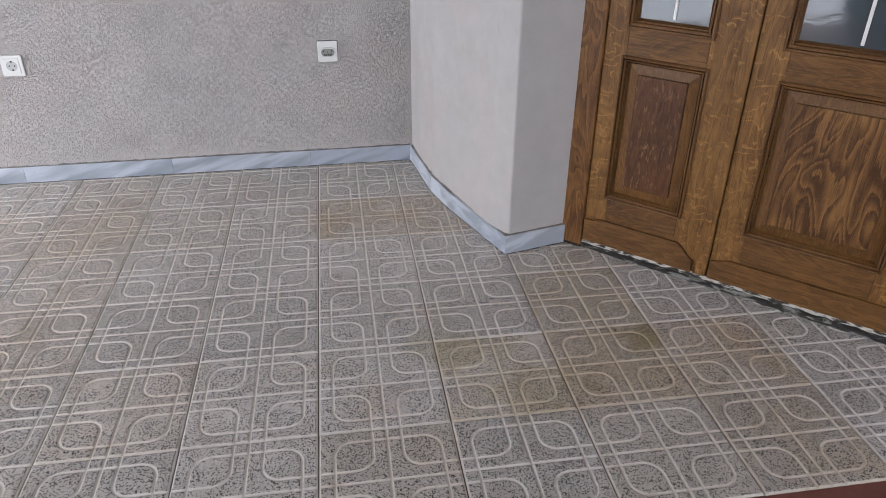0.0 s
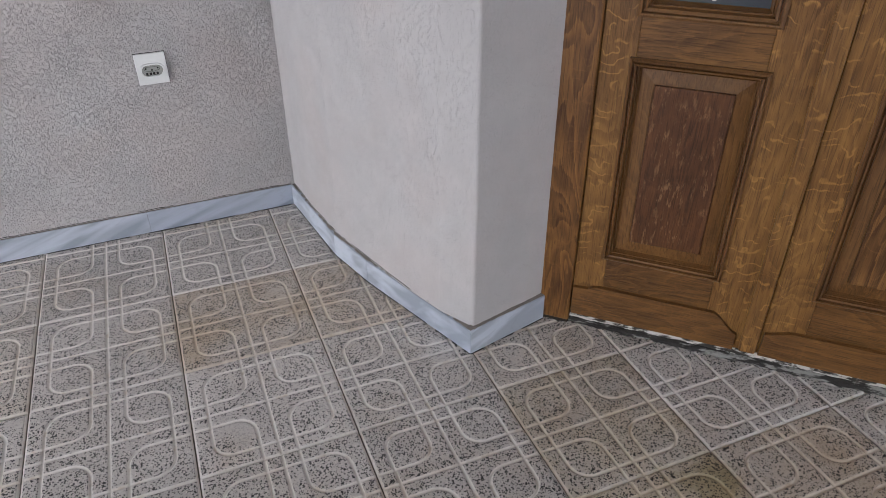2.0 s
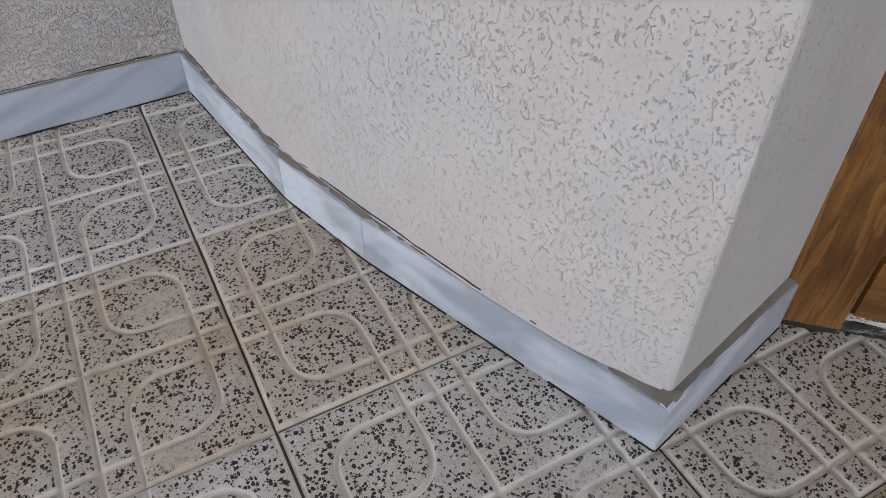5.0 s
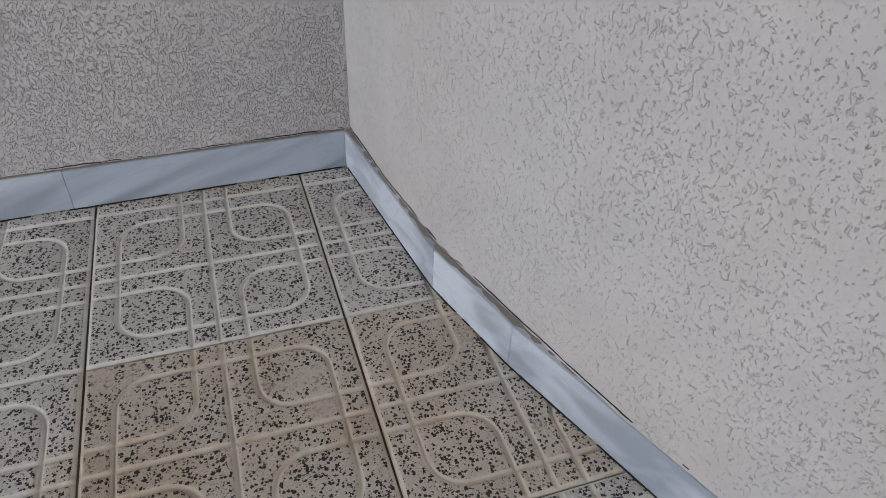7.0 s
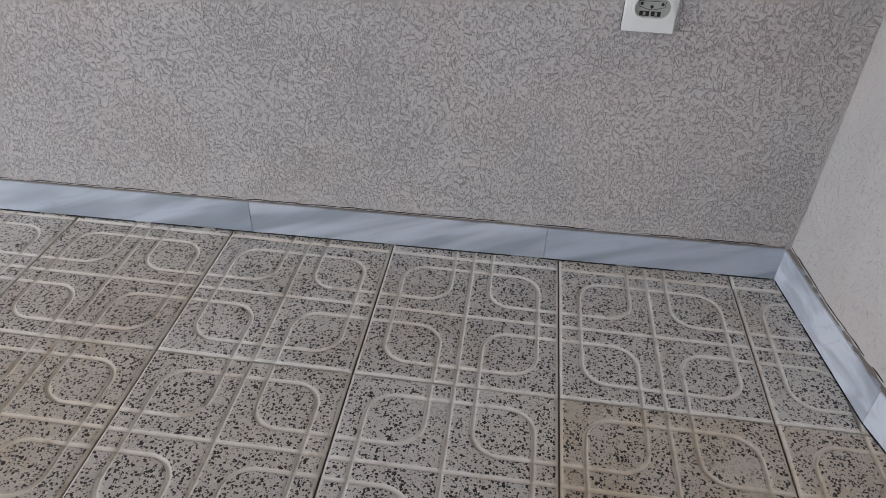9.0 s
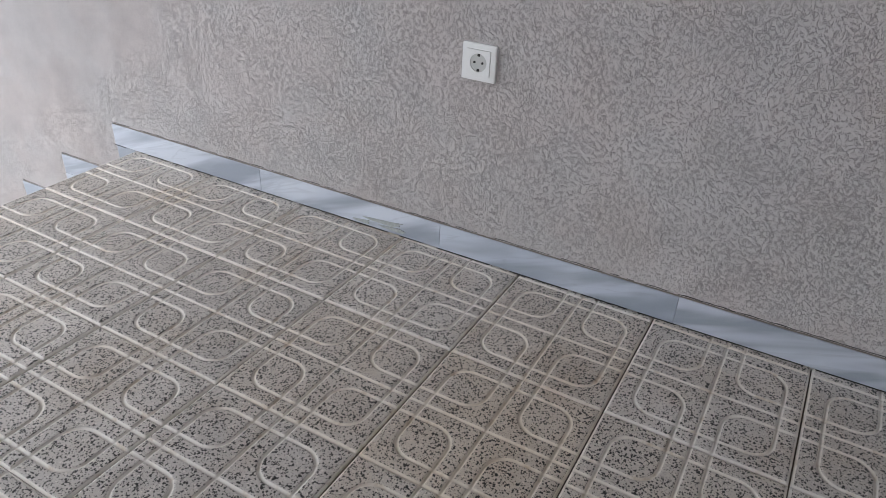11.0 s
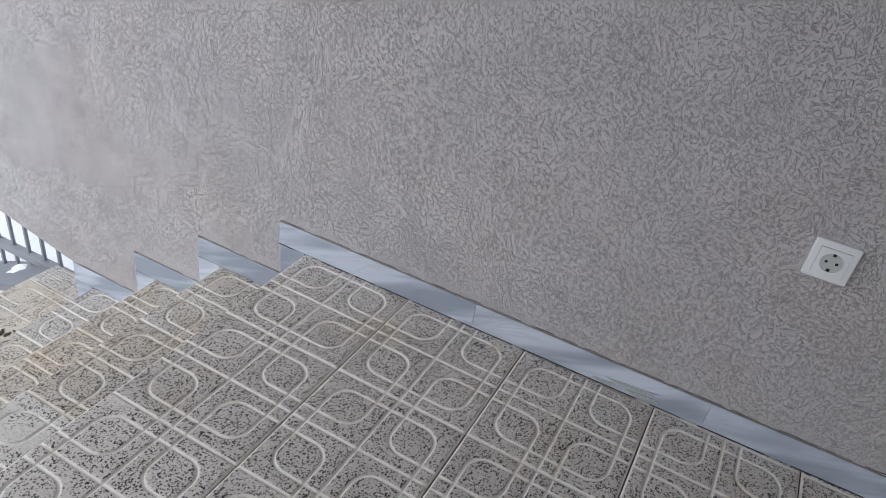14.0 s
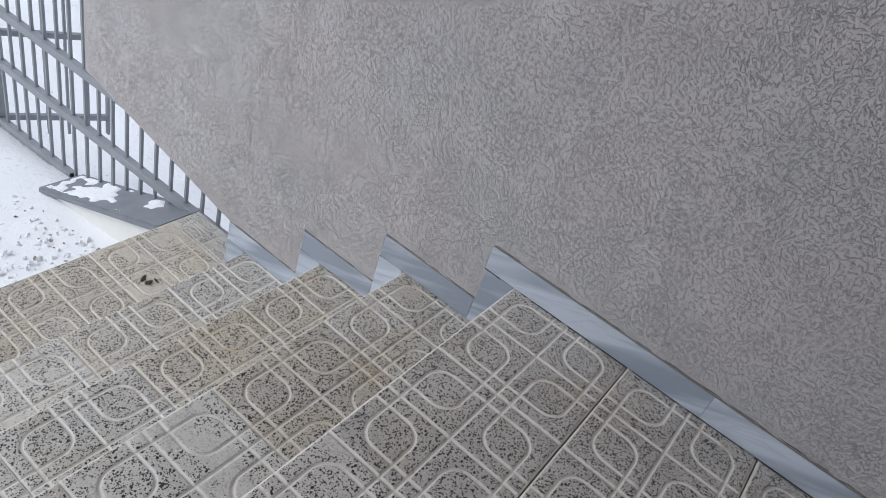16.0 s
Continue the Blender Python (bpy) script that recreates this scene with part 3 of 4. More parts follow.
# chipped place with flaked filler on one slab
bm = bmesh.new()
for k, (dx, dz, w) in enumerate(((-0.02, 0.027, 0.11), (0.03, 0.016, 0.085), (0.055, 0.033, 0.04), (-0.05, 0.013, 0.05))):
    prism(bm, [(-1.44 + dx, dz), (-1.40 + dx + w * 0.3, dz + 0.006), (-1.44 + dx + w, dz + 0.002), (-1.43 + dx + w * 0.8, dz - 0.005), (-1.44 + dx + 0.2 * w, dz - 0.004)],
          -0.0022, 0.001, lambda u, v, w_: (u, wall_y(u) + w_, v))
part("chipped_filler", bm, plain("dull_filler", (0.40, 0.43, 0.43), 0.6, vary=0.45, scale=160), baseboard, "dull flaking filler on chipped slab")

# ---- sockets on the long wall ----


def socket_old(x, z):
    ob = tagged(new("power_socket"), "old white double socket with oval recess on rendered wall", "socket")
    ob.matrix_world = pose(x, wall_y(x) + LIFT, z, 0, 0, 1.1)
    part("plate", boxed(-0.041, 0.041, -0.010, 0.002, -0.044, 0.0425, bevel=0.0022), M_PLASTIC, ob)
    # Black rim put in for the shade behind the plate.
    part("shade_rim", boxed(-0.0418, 0.0418, -0.0035, 0.002, -0.0448, 0.0433, bevel=0.0008, seg=1), M_HOLE, ob, "black rim standing in for the shaded gap behind the plate")
    cz = -0.004
    outer, inn = stadium(0.001, cz, 0.013, 0.0195), stadium(0.001, cz, 0.0125, 0.0155)
    part("rim", ring(bmesh.new(), outer, inn, -0.009, -0.0155, -0.0103), M_PLASTIC, ob)
    part("recess", prism(bmesh.new(), inn, -0.0107, -0.0095, lambda u, v, w: (u, w, v)), M_RECESS, ob, "recessed socket face, shade put into its grey")
    for px, pz in ((-0.016, 0.0055), (0.0, 0.001), (0.016, 0.0055)):
        part("pin_hole", disc(bmesh.new(), px, cz + pz, 0.0026, -0.0114, -0.0102, 12), M_HOLE, ob)
    line = [(-0.021, 0.0095), (0.021, 0.0095), (0.020, 0.001), (0.004, -0.0035), (-0.004, -0.0035), (-0.020, 0.001)]
    bm = bmesh.new()
    for (u0, v0), (u1, v1) in zip(line, line[1:] + line[:1]):
        rod(bm, (u0, -0.0109, cz + v0), (u1, -0.0109, cz + v1), 0.0006, 0.0006, 0.0)
    part("moulded_line", bm, M_HOLE, ob)
    for px in (-0.010, 0.008):
        part("contact_slot", boxed(px - 0.0075, px + 0.0075, -0.0114, -0.0102, cz - 0.0135, cz - 0.006, bevel=0.0005, seg=1), M_HOLE, ob)
        part("contact", boxed(px - 0.002, px + 0.002, -0.0118, -0.0104, cz - 0.012, cz - 0.007, bevel=0.0003, seg=1), M_BRASS, ob)
    part("screw", disc(bmesh.new(), 0.0235, cz - 0.001, 0.0018, -0.0114, -0.0102, 10), M_BRASS, ob)
    return ob


def socket_round(x, z):
    ob = tagged(new("power_socket"), "white earthed socket with round recess on rendered wall", "socket")
    ob.matrix_world = pose(x, wall_y(x) + LIFT, z, 0, 0, 1.1)
    h = 0.041
    part("plate", boxed(-h, h, -0.009, 0.002, -h, h, bevel=0.003), M_PLASTIC, ob)
    n = 32
    sq = []
    for i in range(n):
        a = 2 * math.pi * i / n
        c, s_ = math.cos(a), math.sin(a)
        k = 0.0275 / max(abs(c), abs(s_))
        sq.append((k * c, k * s_))
    cir = [(0.02 * math.cos(2 * math.pi * i / n), 0.02 * math.sin(2 * math.pi * i / n)) for i in range(n)]
    part("insert", ring(bmesh.new(), sq, cir, -0.008, -0.0115, -0.0095), M_PLASTIC, ob)
    part("seam", ring(bmesh.new(), [(u * 1.03, v * 1.03) for u, v in sq], sq, -0.0085, -0.0093, -0.0085), M_SHADE_PLASTIC, ob)
    part("well", prism(bmesh.new(), cir, -0.0098, -0.0092, lambda u, v, w: (u, w, v)), M_SHADE_PLASTIC, ob, "recessed socket face, shade put into its grey")
    for px in (-0.0095, 0.0095):
        part("pin_hole", disc(bmesh.new(), px, 0, 0.0028, -0.0106, -0.0094, 12), M_HOLE, ob)
    part("screw", disc(bmesh.new(), 0, 0, 0.002, -0.0106, -0.0094, 12), M_SHADE_PLASTIC, ob)
    for pz in (-0.0165, 0.0165):
        part("earth_clip", boxed(-0.003, 0.003, -0.0112, -0.0094, pz - 0.003, pz + 0.003, bevel=0.0004, seg=1), M_HOLE, ob)
    return ob


socket_old(0.079, 0.511)
socket_round(-1.147, 0.50)

# ---- the wooden double door ----
door = new("door_1")
tagged(door, "closed varnished oak double door with glazed upper panels", "door", kind="structure")
door.matrix_world = pose(*DOOR, 0, 0, DOOR_TURN)
for a0, a1 in ((-0.078, -0.0002), (DOOR_W + 0.001, DOOR_W + 0.078)):
    part("frame_post", boxed(a0, a1, -0.012, 0.12, 0.009, DOOR_H, bevel=0.004), M_OAK_POST, door)
part("frame_head", boxed(-0.078, DOOR_W + 0.078, -0.012, 0.12, DOOR_H, DOOR_H + 0.07, bevel=0.004), M_OAK_H, door)


def moulding(a0, a1, z0, z1, w, parent, name="moulding", sink=0.012):
    """A mitred picture-frame moulding with two steps, sinking from the face to its inner edge."""
    bm = bmesh.new()
    prof = [(0.0, 0.004), (0.0, -0.006), (0.16, -0.0095), (0.26, -0.009), (0.32, -0.001), (0.4, -0.001), (0.46, -0.008), (0.6, -0.006), (0.68, 0.004), (0.76, 0.004), (0.82, 0.001), (0.92, sink * 0.7), (1.0, sink)]
    loops = []
    for t, y in prof:
        k = t * w
        loops.append([bm.verts.new(p) for p in ((a0 + k, y, z0 + k), (a1 - k, y, z0 + k), (a1 - k, y, z1 - k), (a0 + k, y, z1 - k))])
    for p, q in zip(loops, loops[1:]):
        for i in range(4):
            bm.faces.new((p[i], p[(i + 1) % 4], q[(i + 1) % 4], q[i]))
    bmesh.ops.recalc_face_normals(bm, faces=bm.faces)
    return part(name, bm, M_OAK_MOULD, parent)


def raised_panel(a0, a1, z0, z1, border, y_edge, y_top, mat, mat_border, parent, label):
    """Panel field with a sloped border round it."""
    field = part("panel", boxed(a0 + border, a1 - border, y_top, y_edge + 0.012, z0 + border, z1 - border, bevel=0.003), mat, parent, label)
    bm = bmesh.new()
    out = [bm.verts.new(p) for p in ((a0, y_edge, z0), (a1, y_edge, z0), (a1, y_edge, z1), (a0, y_edge, z1))]
    b = border - 0.001
    mid = [bm.verts.new(p) for p in ((a0 + b, y_top + 0.004, z0 + b), (a1 - b, y_top + 0.004, z0 + b), (a1 - b, y_top + 0.004, z1 - b), (a0 + b, y_top + 0.004, z1 - b))]
    for i in range(4):
        bm.faces.new((out[i], out[(i + 1) % 4], mid[(i + 1) % 4], mid[i]))
    bmesh.ops.recalc_face_normals(bm, faces=bm.faces)
    part("panel_border", bm, mat_border, parent)
    return field


def weather_bar(a0, a1, parent, left_end):
    """Thicker board along the foot of a leaf, its end cut in an ogee."""
    z0, z1 = 0.036, 0.128
    top = []
    for i in range(9):
        f = i / 8
        top.append((f * 0.06, z1 - 0.028 * math.sin(f * math.pi / 2) ** 2 - 0.02 * f))
    if left_end:
        poly = [(a0, z0), (a1, z0), (a1, z1 - 0.012)] + [(a0 + 0.062, z1 - 0.012)] + [(a0 + 0.062 - u, z1 - 0.012 - (z1 - v) * 0.35) for u, v in top]
    else:
        poly = [(a0, z0), (a1, z0)] + [(a1, z1 - 0.048)] + [(a1 - 0.06 + u, v) for u, v in top[::-1]] + [(a0 + 0.06, z1), (a0 + 0.045, z1 - 0.003), (a0 + 0.035, z1 - 0.010), (a0, z1 - 0.011)]
    bm = bmesh.new()
    prism(bm, poly, -0.011, 0.004, lambda u, v, w: (u, w, v))
    return part("weather_bar", bm, M_OAK_H, parent)


def leaf(a0, a1, pan, glass, bar, figured):
    """One door leaf: stiles, rails, panel, glazing, foot board. pan and glass: outer moulding from a to a."""
    ob = new("door_leaf")
    ob.parent = door
    z_top = DOOR_H - 0.004
    y1 = 0.045
    part("stile", boxed(a0 + 0.0006, pan[0] + 0.012, 0, y1, 0.034, z_top, bevel=0.0015, seg=1), M_OAK_V, ob)
    part("stile", boxed(pan[1] - 0.012, a1 - 0.002, 0, y1, 0.034, z_top, bevel=0.0015, seg=1), M_OAK_V, ob)
    for z0, z1 in ((0.034, 0.222), (0.694, 0.80), (z_top - 0.13, z_top)):
        part("rail", boxed(pan[0] + 0.0122, pan[1] - 0.0122, 0.0006, y1, z0, z1, bevel=0.001, seg=1), M_OAK_H, ob)
    moulding(pan[0], pan[1], 0.212, 0.704, 0.026, ob, sink=0.014)
    raised_panel(pan[0] + 0.0235, pan[1] - 0.0235, 0.2355, 0.6805, 0.032, 0.014, 0.004, M_OAK_FIGURED if figured else M_OAK_PANEL, M_OAK_BORDER, ob,
                 "boldly figured oak panel" if figured else "worn reddish-brown oak panel")
    moulding(glass[0], glass[1], 0.786, z_top - 0.11, 0.03, ob, "glazing_bead", 0.018)
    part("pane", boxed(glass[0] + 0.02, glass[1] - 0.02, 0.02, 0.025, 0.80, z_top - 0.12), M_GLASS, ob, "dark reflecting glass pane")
    part("glazing_bar", boxed(bar - 0.0045, bar + 0.0045, 0.0165, 0.0195, 0.822, z_top - 0.13, bevel=0.001, seg=1), M_PLASTIC, ob, "thin white bar on the glass")
    return ob


# Unseen backing added so that no light leaks between the leaves.
part("door_core", boxed(-0.07, DOOR_W + 0.07, 0.048, 0.11, 0.02, DOOR_H + 0.05), M_OAK_MOULD, door, "unseen dark backing added to stop light through the gaps")
leaf_small = leaf(0.0, 0.447, (0.062, 0.332), (0.064, 0.33), 0.199, False)
leaf_large = leaf(0.447, DOOR_W, (0.525, 0.915), (0.514, 0.885), 0.697, True)
weather_bar(0.004, 0.395, leaf_small, False)
weather_bar(0.452, DOOR_W - 0.004, leaf_large, True)
part("astragal", boxed(0.408, 0.446, -0.014, 0.002, 0.036, DOOR_H - 0.01, bevel=0.006, seg=3), M_OAK_V, leaf_small)
# threshold: near-black fill of the gap, flaked white strip, grey mortar lip
bm = bmesh.new()
box(bm, -0.078, DOOR_W + 0.078, 0.004, 0.12, -0.01, 0.018)
box(bm, -0.076, -0.002, -0.008, 0.003, -0.01, 0.008)
part("threshold", bm, M_DARK_GAP, door, "near-black fill of the gap under the door")
bm = bmesh.new()
n = 90
cols = []
for i in range(n + 1):
    a = 0.001 + (DOOR_W - 0.002) * i / n
    w = 0.004 * noise.noise((a * 30, 0, 0)) + 0.003 * noise.noise((a * 90, 2, 0))
    cols.append([bm.verts.new((a, y, z)) for y, z in ((-0.004 + w, 0.02), (-0.006 + w, 0.026 + 0.5 * w), (-0.002, 0.034), (0.02, 0.035))])
for p, q in zip(cols, cols[1:]):
    for i in range(3):
        bm.faces.new((p[i], p[i + 1], q[i + 1], q[i]))
part("sill_strip", bm, M_FLAKED, door, "flaked white sill strip")
bm = bmesh.new()
cols = []
for i in range(n + 1):
    a = -0.002 + (DOOR_W + 0.004) * i / n
    grow = 0.25 + 0.9 * min(1.0, a / 0.75)
    w = 0.006 * noise.noise((a * 22, 5, 0)) + 0.004 * noise.noise((a * 70, 8, 0))
    cols.append([bm.verts.new((a, y, z)) for y, z in ((-0.007 * grow + 0.6 * w, -0.003), (-0.006 * grow + 0.6 * w, 0.005 + 0.3 * w + 0.005 * grow), (0.002, 0.008 + 0.009 * grow + w * 0.5), (0.02, 0.017))])
for p, q in zip(cols, cols[1:]):
    for i in range(3):
        bm.faces.new((p[i], p[i + 1], q[i + 1], q[i]))
part("mortar_lip", bm, M_CRUMBLED, door, "crumbling grey mortar under the sill")

# ---- cheek wall beside the steps, coping, railing ----
cheek = tagged(new("cheek_wall"), "low white cheek wall with sloping grey coping, snow on top", "low wall")
top = [(-3.69, -0.762), (-4.53, -1.13)]
bm = bmesh.new()
prism(bm, [(top[0][0], -1.45), (top[0][0], top[0][1] - 0.02), (top[1][0], top[1][1] - 0.02), (top[1][0], -1.45)], 0.317, 0.50, lambda u, v, w: (u, w, v))
part("wall_body", bm, M_WHITE_WALL, cheek)
bm = bmesh.new()
prism(bm, [(top[0][0] - 0.012, top[0][1] - 0.025), (top[0][0] - 0.012, top[0][1] + 0.007), (top[1][0] - 0.02, top[1][1] + 0.012), (top[1][0] - 0.02, top[1][1] - 0.02)], 0.3, 0.51, lambda u, v, w: (u, w, v))
bmesh.ops.bevel(bm, geom=list(bm.edges), offset=0.004, segments=2, affect="EDGES")
part("coping", bm, M_COPING, cheek, "wet grey stone coping")
bm = bmesh.new()
rng = random.Random(5)
gx, gy = 70, 16
keep = {}
for i in range(gx + 1):
    for j in range(gy + 1):
        x = -3.86 - 0.66 * i / gx
        y = 0.318 + 0.17 * j / gy
        h = 0.55 * noise.noise((x * 6, y * 9, 2)) + 0.45 * noise.noise((x * 19, y * 23, 6)) + 0.35 * (i / gx) - 0.12
        z = top[0][1] + (x - top[0][0]) * (top[0][1] - top[1][1]) / (top[0][0] - top[1][0]) + 0.012
        keep[i, j] = (bm.verts.new((x, y, z + max(-0.004, min(0.012, h * 0.05)))), h)
for i in range(gx):
    for j in range(gy):
        q = [keep[i, j], keep[i + 1, j], keep[i + 1, j + 1], keep[i, j + 1]]
        if max(v[1] for v in q) > 0.0:
            bm.faces.new([v[0] for v in q])
bmesh.ops.delete(bm, geom=[v for v in bm.verts if not v.link_faces], context="VERTS")
bmesh.ops.recalc_face_normals(bm, faces=bm.faces)
part("snow_patch", bm, M_SNOW, cheek, "thin melting snow", True)

railing = tagged(new("railing"), "grey painted steel railing with square pickets", "railing")
RY = 0.48
for z, x0, x1 in ((-0.49, -3.4, -5.5), (-0.764, -3.4, -5.5), (-1.138, -4.58, -5.5)):
    part("rail", rod(bmesh.new(), (x0, RY, z), (x1, RY, z + 0.06 * (x1 - x0) * (0.72 if z > -1 else 1.4)), 0.036, 0.036), M_STEEL, railing)
part("rail_end", boxed(-4.5795, -4.578, RY - 0.014, RY + 0.014, -1.152, -1.124), M_HOLE, railing, "dark open tube end")
for i in range(21):
    x = -3.485 - 0.098 * i
    foot_z = top[0][1] + (x - top[0][0]) * 0.438 + 0.006 if -3.69 > x > -4.53 else (-0.9 if x > -3.69 else -1.5)
    part("picket", rod(bmesh.new(), (x, RY + 0.004, foot_z), (x, RY + 0.004, 0.16), 0.013, 0.013, 0.001), M_STEEL, railing)
part("post", rod(bmesh.new(), (-5.24, RY, -1.55), (-5.24, RY, 0.2), 0.05, 0.05), M_STEEL, railing)
part("handrail", rod(bmesh.new(), (-3.4, RY, 0.16), (-5.5, RY, 0.16), 0.045, 0.03), M_STEEL, railing)

rng = random.Random(8)
for sx, r in ((-4.05, 0.022), (-4.12, 0.016), (-4.2, 0.013)):
    bm = bmesh.new()
    bmesh.ops.create_icosphere(bm, subdivisions=2, radius=r, matrix=Matrix.Translation((sx, RY, -0.507 + 0.043 * (sx + 4.0) * 1.0)) @ Matrix.Diagonal((1.6, 0.9, 0.6, 1)))
    for v in bm.verts:
        v.co += Vector((rng.uniform(-1, 1), rng.uniform(-1, 1), rng.uniform(-1, 1))) * r * 0.12
    part("snow_clump", bm, M_SNOW, railing, "snow clump on the rail")

# short return fence where the yard drops away
fence = tagged(new("fence"), "grey steel picket fence section above the snowy drop", "fence")
F0 = Vector((-5.2, 1.06, 0))
FD = Vector((-0.44, -0.9, 0)).normalized()
for z in (-1.32, -0.83):
    part("rail", rod(bmesh.new(), F0 + Vector((0, 0, z)), F0 + FD * 0.62 + Vector((0, 0, z)), 0.03, 0.03), M_STEEL, fence)
for i in range(7):
    p = F0 + FD * (0.01 + 0.1 * i)
    part("picket", rod(bmesh.new(), p + Vector((0, 0, -1.43)), p + Vector((0, 0, 0.16)), 0.026 if i == 0 else 0.013, 0.013, 0.001), M_STEEL, fence)
part("post", rod(bmesh.new(), F0 + FD * 0.6 + Vector((0, 0, -1.9)), F0 + FD * 0.6 + Vector((0, 0, 0.16)), 0.04, 0.04), M_STEEL, fence)
part("handrail", rod(bmesh.new(), F0 + Vector((0, 0, 0.16)), F0 + FD * 0.62 + Vector((0, 0, 0.16)), 0.04, 0.03), M_STEEL, fence)

# crumbs of frozen snow and brown leaf litter at the foot of the steps


def litter(name, count, lo, hi, material, label, category, seed):
    bm = bmesh.new()
    rng = random.Random(seed)
    for i in range(count):
        x = -3.72 - abs(rng.gauss(0, 0.38))
        y = rng.uniform(-1.6, 0.24)
        r = rng.uniform(lo, hi)
        m = Matrix.Translation((x, y, ground_z(x, y) + r * 0.2)) @ Euler((rng.uniform(0, 3), rng.uniform(0, 3), rng.uniform(0, 6))).to_matrix().to_4x4() @ Matrix.Diagonal((1, rng.uniform(0.4, 0.9), rng.uniform(0.2, 0.6), 1))
        first = len(bm.verts)
        bmesh.ops.create_icosphere(bm, subdivisions=1, radius=r, matrix=m)
        bm.verts.ensure_lookup_table()
        for v in bm.verts[first:]:
            v.co += Vector((rng.uniform(-1, 1), rng.uniform(-1, 1), rng.uniform(-1, 1))) * r * 0.25
    return thing(name, bm, material, label, category, kind="stuff")


litter("snow_crumbs", 1000, 0.005, 0.018, M_SNOW, "frozen crumbs of trodden snow", "snow", 21)
litter("debris", 300, 0.003, 0.012, M_LEAF, "brown leaves and crumbs scattered on snow", "debris", 11)

# a crumpled leaf on the lowest tread
bm = bmesh.new()
rng = random.Random(4)
for k in range(5):
    m = Matrix.Translation((-3.444 + rng.uniform(-0.02, 0.02), 0.089 + rng.uniform(-0.02, 0.02), -0.712)) @ Euler((rng.uniform(-0.6, 0.6), rng.uniform(-0.6, 0.6), rng.uniform(0, 6))).to_matrix().to_4x4() @ Matrix.Diagonal((1.0, 0.45, 0.28, 1))
    bmesh.ops.create_icosphere(bm, subdivisions=1, radius=rng.uniform(0.008, 0.018), matrix=m)
thing("dead_leaf", bm, plain("wet_leaf", (0.05, 0.038, 0.022), 0.8, vary=0.4), "crumpled dark brown leaf lying on tiled step", "leaf")

# ---- terrazzo tiles ----
GROOVE_W, GROOVE_D = 0.0050 / T, 0.0044


def groove_depth(u, v):
    """Height of the tile's face at u, v (tile widths from its centre)."""
    best = min(abs(u), abs(v), 0.5 - abs(u), 0.5 - abs(v))
    for cx, cy in ((0, 0), (0.5, 0.5)):
        x, y = (abs(u), abs(v)) if cx == 0 else (0.5 - abs(u), 0.5 - abs(v))
        qx, qy = x - 0.26, y - 0.26
        d = math.hypot(max(qx, 0), max(qy, 0)) + min(max(qx, qy), 0) - 0.13
        best = min(best, abs(d))
    if best >= GROOVE_W:
        return 0.0, best
    return -GROOVE_D * (0.5 + 0.5 * math.cos(math.pi * best / GROOVE_W)) ** 0.8, best


def tile_mesh(name, material, u_lo=-0.5, u_hi=0.5, v_lo=-0.5, v_hi=0.5, levels=(16, 32, 64, 128), edge=0.0008):
    """A tile with its moulded channels: squares split finer where a channel passes."""
    verts, faces, index = [], [], {}
    S = T - 2 * edge
    SX = T - 3.8 * edge  # the joints that run towards the wall are open wider

    def vert(i, j):
        k = (i, j)
        if k not in index:
            u, v = i / levels[-1] - 0.5, j / levels[-1] - 0.5
            index[k] = len(verts)
            verts.append((u * SX, v * S, groove_depth(u, v)[0]))
        return index[k]

    def cell(i, j, level):
        n = levels[level]
        step = levels[-1] // n
        u, v = (i + 0.5) / n - 0.5, (j + 0.5) / n - 0.5
        if not (u_lo <= u <= u_hi and v_lo <= v <= v_hi):
            return
        if level < len(levels) - 1 and groove_depth(u, v)[1] < GROOVE_W + 0.75 / n:
            for a in (0, 1):
                for b in (0, 1):
                    cell(2 * i + a, 2 * j + b, level + 1)
            return
        faces.append([vert(i * step, j * step), vert((i + 1) * step, j * step), vert((i + 1) * step, (j + 1) * step), vert(i * step, (j + 1) * step)])

    for i in range(levels[0]):
        for j in range(levels[0]):
            cell(i, j, 0)
    lo = -0.012
    us = [max(u_lo, -0.5) * SX, min(u_hi, 0.5) * SX]
    vs_ = [max(v_lo, -0.5) * S, min(v_hi, 0.5) * S]
    c = [(us[0], vs_[0]), (us[1], vs_[0]), (us[1], vs_[1]), (us[0], vs_[1])]
    base = len(verts)
    verts += [(x, y, -GROOVE_D) for x, y in c] + [(x, y, lo) for x, y in c]
    faces += [[base + k, base + 4 + k, base + 4 + (k + 1) % 4, base + (k + 1) % 4] for k in range(4)]
    me = bpy.data.meshes.new(name)
    me.from_pydata(verts, [], faces)
    me.materials.append(material)
    for f in me.polygons[:len(faces) - 4]:
        f.use_smooth = True
    me.update()
    return me


TILE = tile_mesh("tile", M_TILE)
STRIP = tile_mesh("tile_strip", M_TILE, v_hi=-0.3125)
rng = random.Random(3)


def lay(mesh, x, y, z, parent, turn=0, tint=(1.0, 1.0, 1.0)):
    ob = new("tile", mesh)
    ob.parent = parent
    ob.color = (*tint, 1.0)
    ob.matrix_basis = pose(x, y, z + rng.uniform(-0.0007, 0.0007), rng.uniform(-0.12, 0.12), rng.uniform(-0.12, 0.12), turn + rng.uniform(-0.15, 0.15))
    return ob


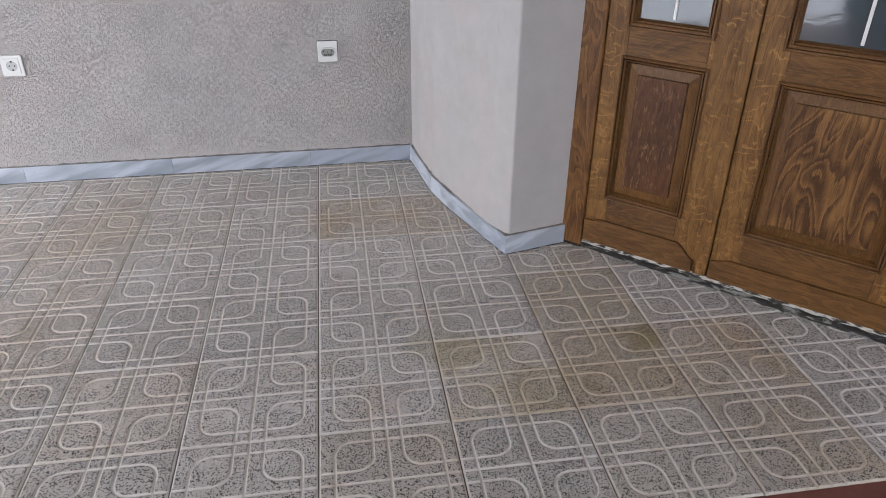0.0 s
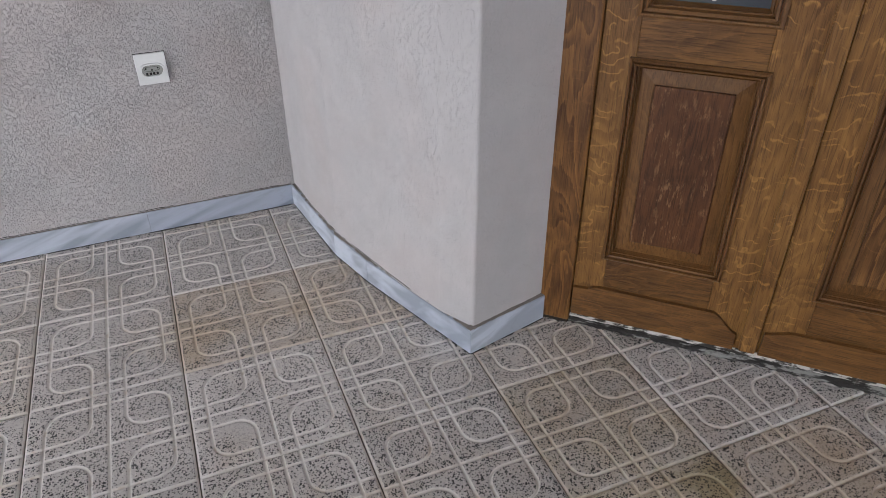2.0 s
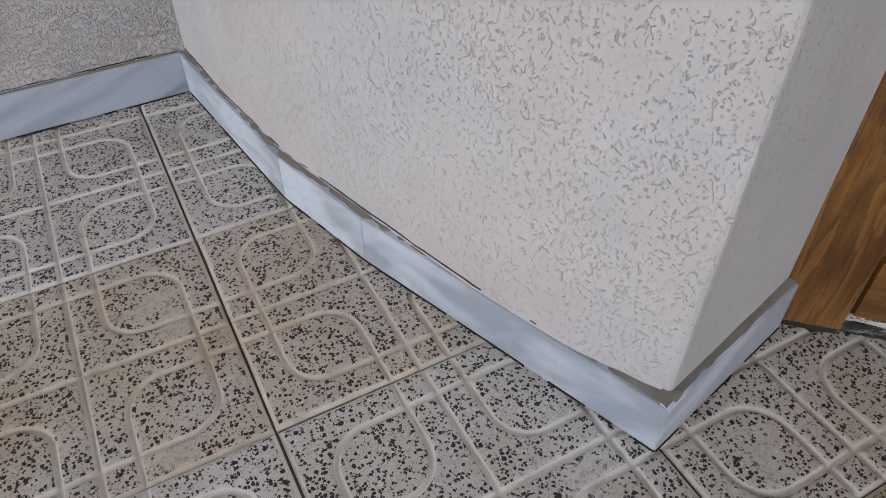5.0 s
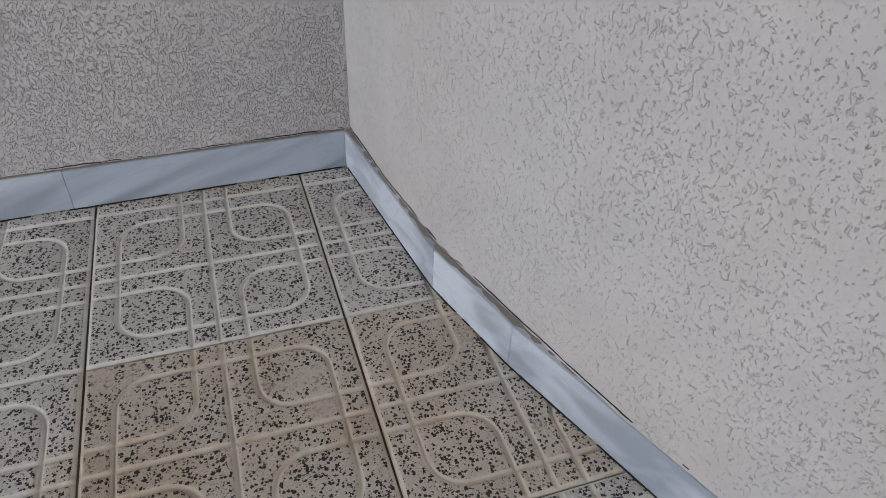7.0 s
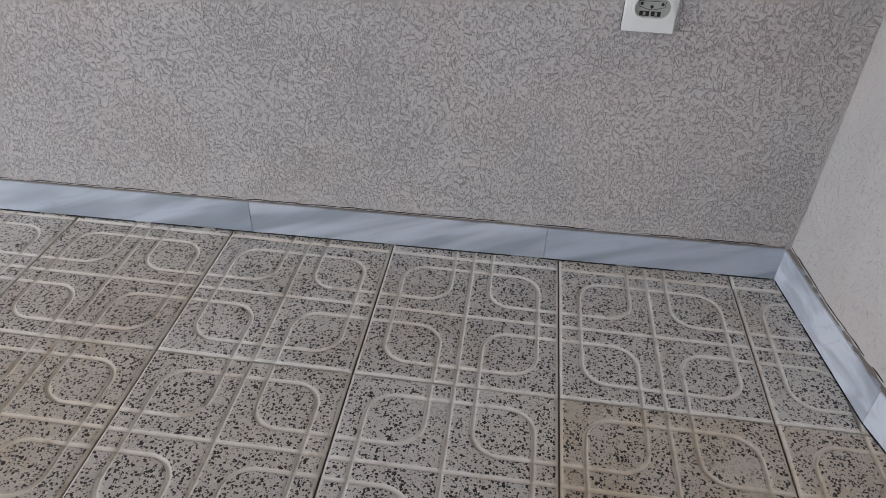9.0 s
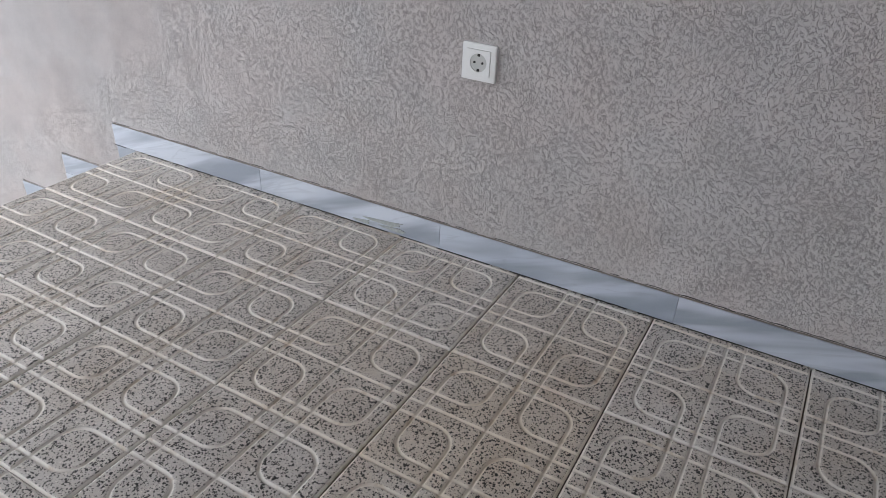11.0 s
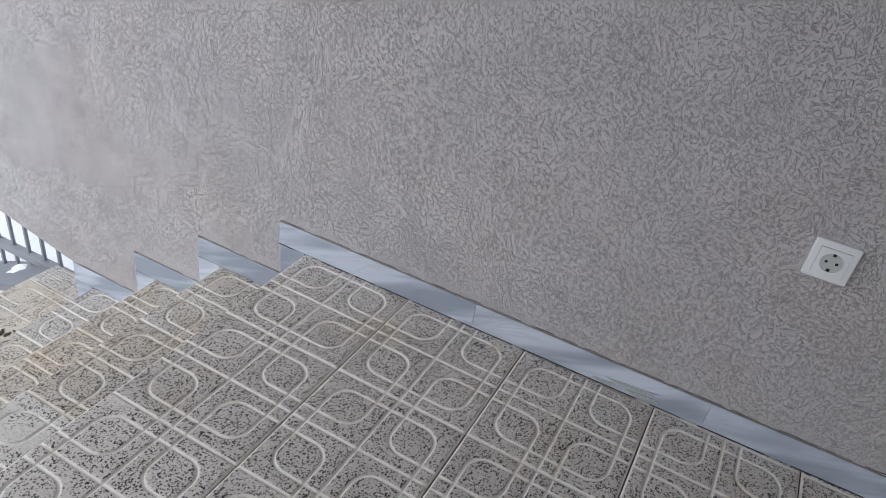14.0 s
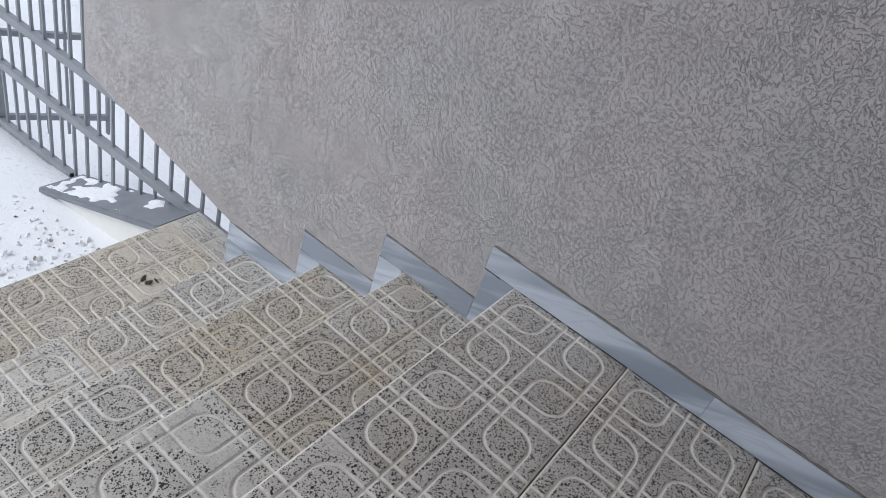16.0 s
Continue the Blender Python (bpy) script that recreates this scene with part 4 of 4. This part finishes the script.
# single tiles browned by water or rust
TINTS = {(0, -1): (0.85, 0.76, 0.64), (1, -1): (0.9, 0.8, 0.68), (-2, -1): (0.96, 0.92, 0.86), (-3, -1): (0.97, 0.93, 0.87),
         (2, -3): (0.84, 0.76, 0.6), (1, -4): (0.88, 0.8, 0.65), (2, -4): (0.86, 0.77, 0.62), (3, -4): (0.84, 0.74, 0.6), (3, -5): (0.84, 0.73, 0.6)}
for i in range(-7, 7):
    for k in range(-5, 1):
        cx, cy = (i + 0.5) * T, (k - 0.5) * T + T
        if (Vector((cx, cy, 0)) - DOOR).dot(INTO) > 0.24 and cx > 0.75:
            continue
        if cx > 0.75 and cy > 0:
            continue
        lay(TILE, cx, cy, 0, floor, tint=TINTS.get((i, k), (1.0, 1.0, 1.0)))
    if i < 1 + 1:
        lay(STRIP, (i + 0.5) * T, 1.5 * T, 0, floor)
RED = tile_mesh("tile", M_RED, levels=(4,))
for i in range(-7, 12):
    for k in range(-13, -5):
        lay(RED, (i + 0.5) * T, (k + 0.5) * T, -0.0005, floor)

# steps, each a concrete body with its tiles
stairs = tagged(new("stairs"), "porch steps tiled in worn patterned terrazzo", "stairs", kind="structure")
STEP = tile_mesh("tile", M_STEP)
STEP_TINTS = {(1, 0): (0.88, 0.81, 0.71), (0, -1): (0.88, 0.81, 0.72), (1, -1): (0.92, 0.87, 0.78), (2, -1): (0.94, 0.9, 0.82)}
STEP_STRIP = tile_mesh("tile_strip", M_STEP, u_lo=0.1875)
for s, ((x0, z0), (x1, z1)) in enumerate(zip(NOSE, NOSE[1:])):
    last = s == len(NOSE) - 2
    y_end = 0.46 if last else wall_y(x1) + 0.05
    bm = boxed(x1 + 0.006, x0 + 0.02, -7 * T, y_end, -1.3, z1 - 0.012)
    step = part("step", bm, M_CONCRETE, stairs)
    for k in range(-7, 2):
        cy = (k + 0.5) * T
        if k == 1 and not last:
            ob = lay(STRIP, x1 + T / 2, cy, z1, step)
            ob.data = ob.data.copy()
            ob.data.materials[0] = M_STEP
            continue
        if k == 1:
            ob = lay(STEP, x1 + T / 2, cy, z1, step)
            ob.scale = (1, 0.38, 1)
            ob.location.y = T + 0.19 * T
            continue
        lay(STEP, x1 + T / 2, cy, z1, step, tint=STEP_TINTS.get((s, k), (0.97, 0.95, 0.9) if last else (1.0, 1.0, 1.0)))
        if last:
            lay(STEP_STRIP, x1 + T + T / 2 - 0.6875 * T, cy, z1, step)
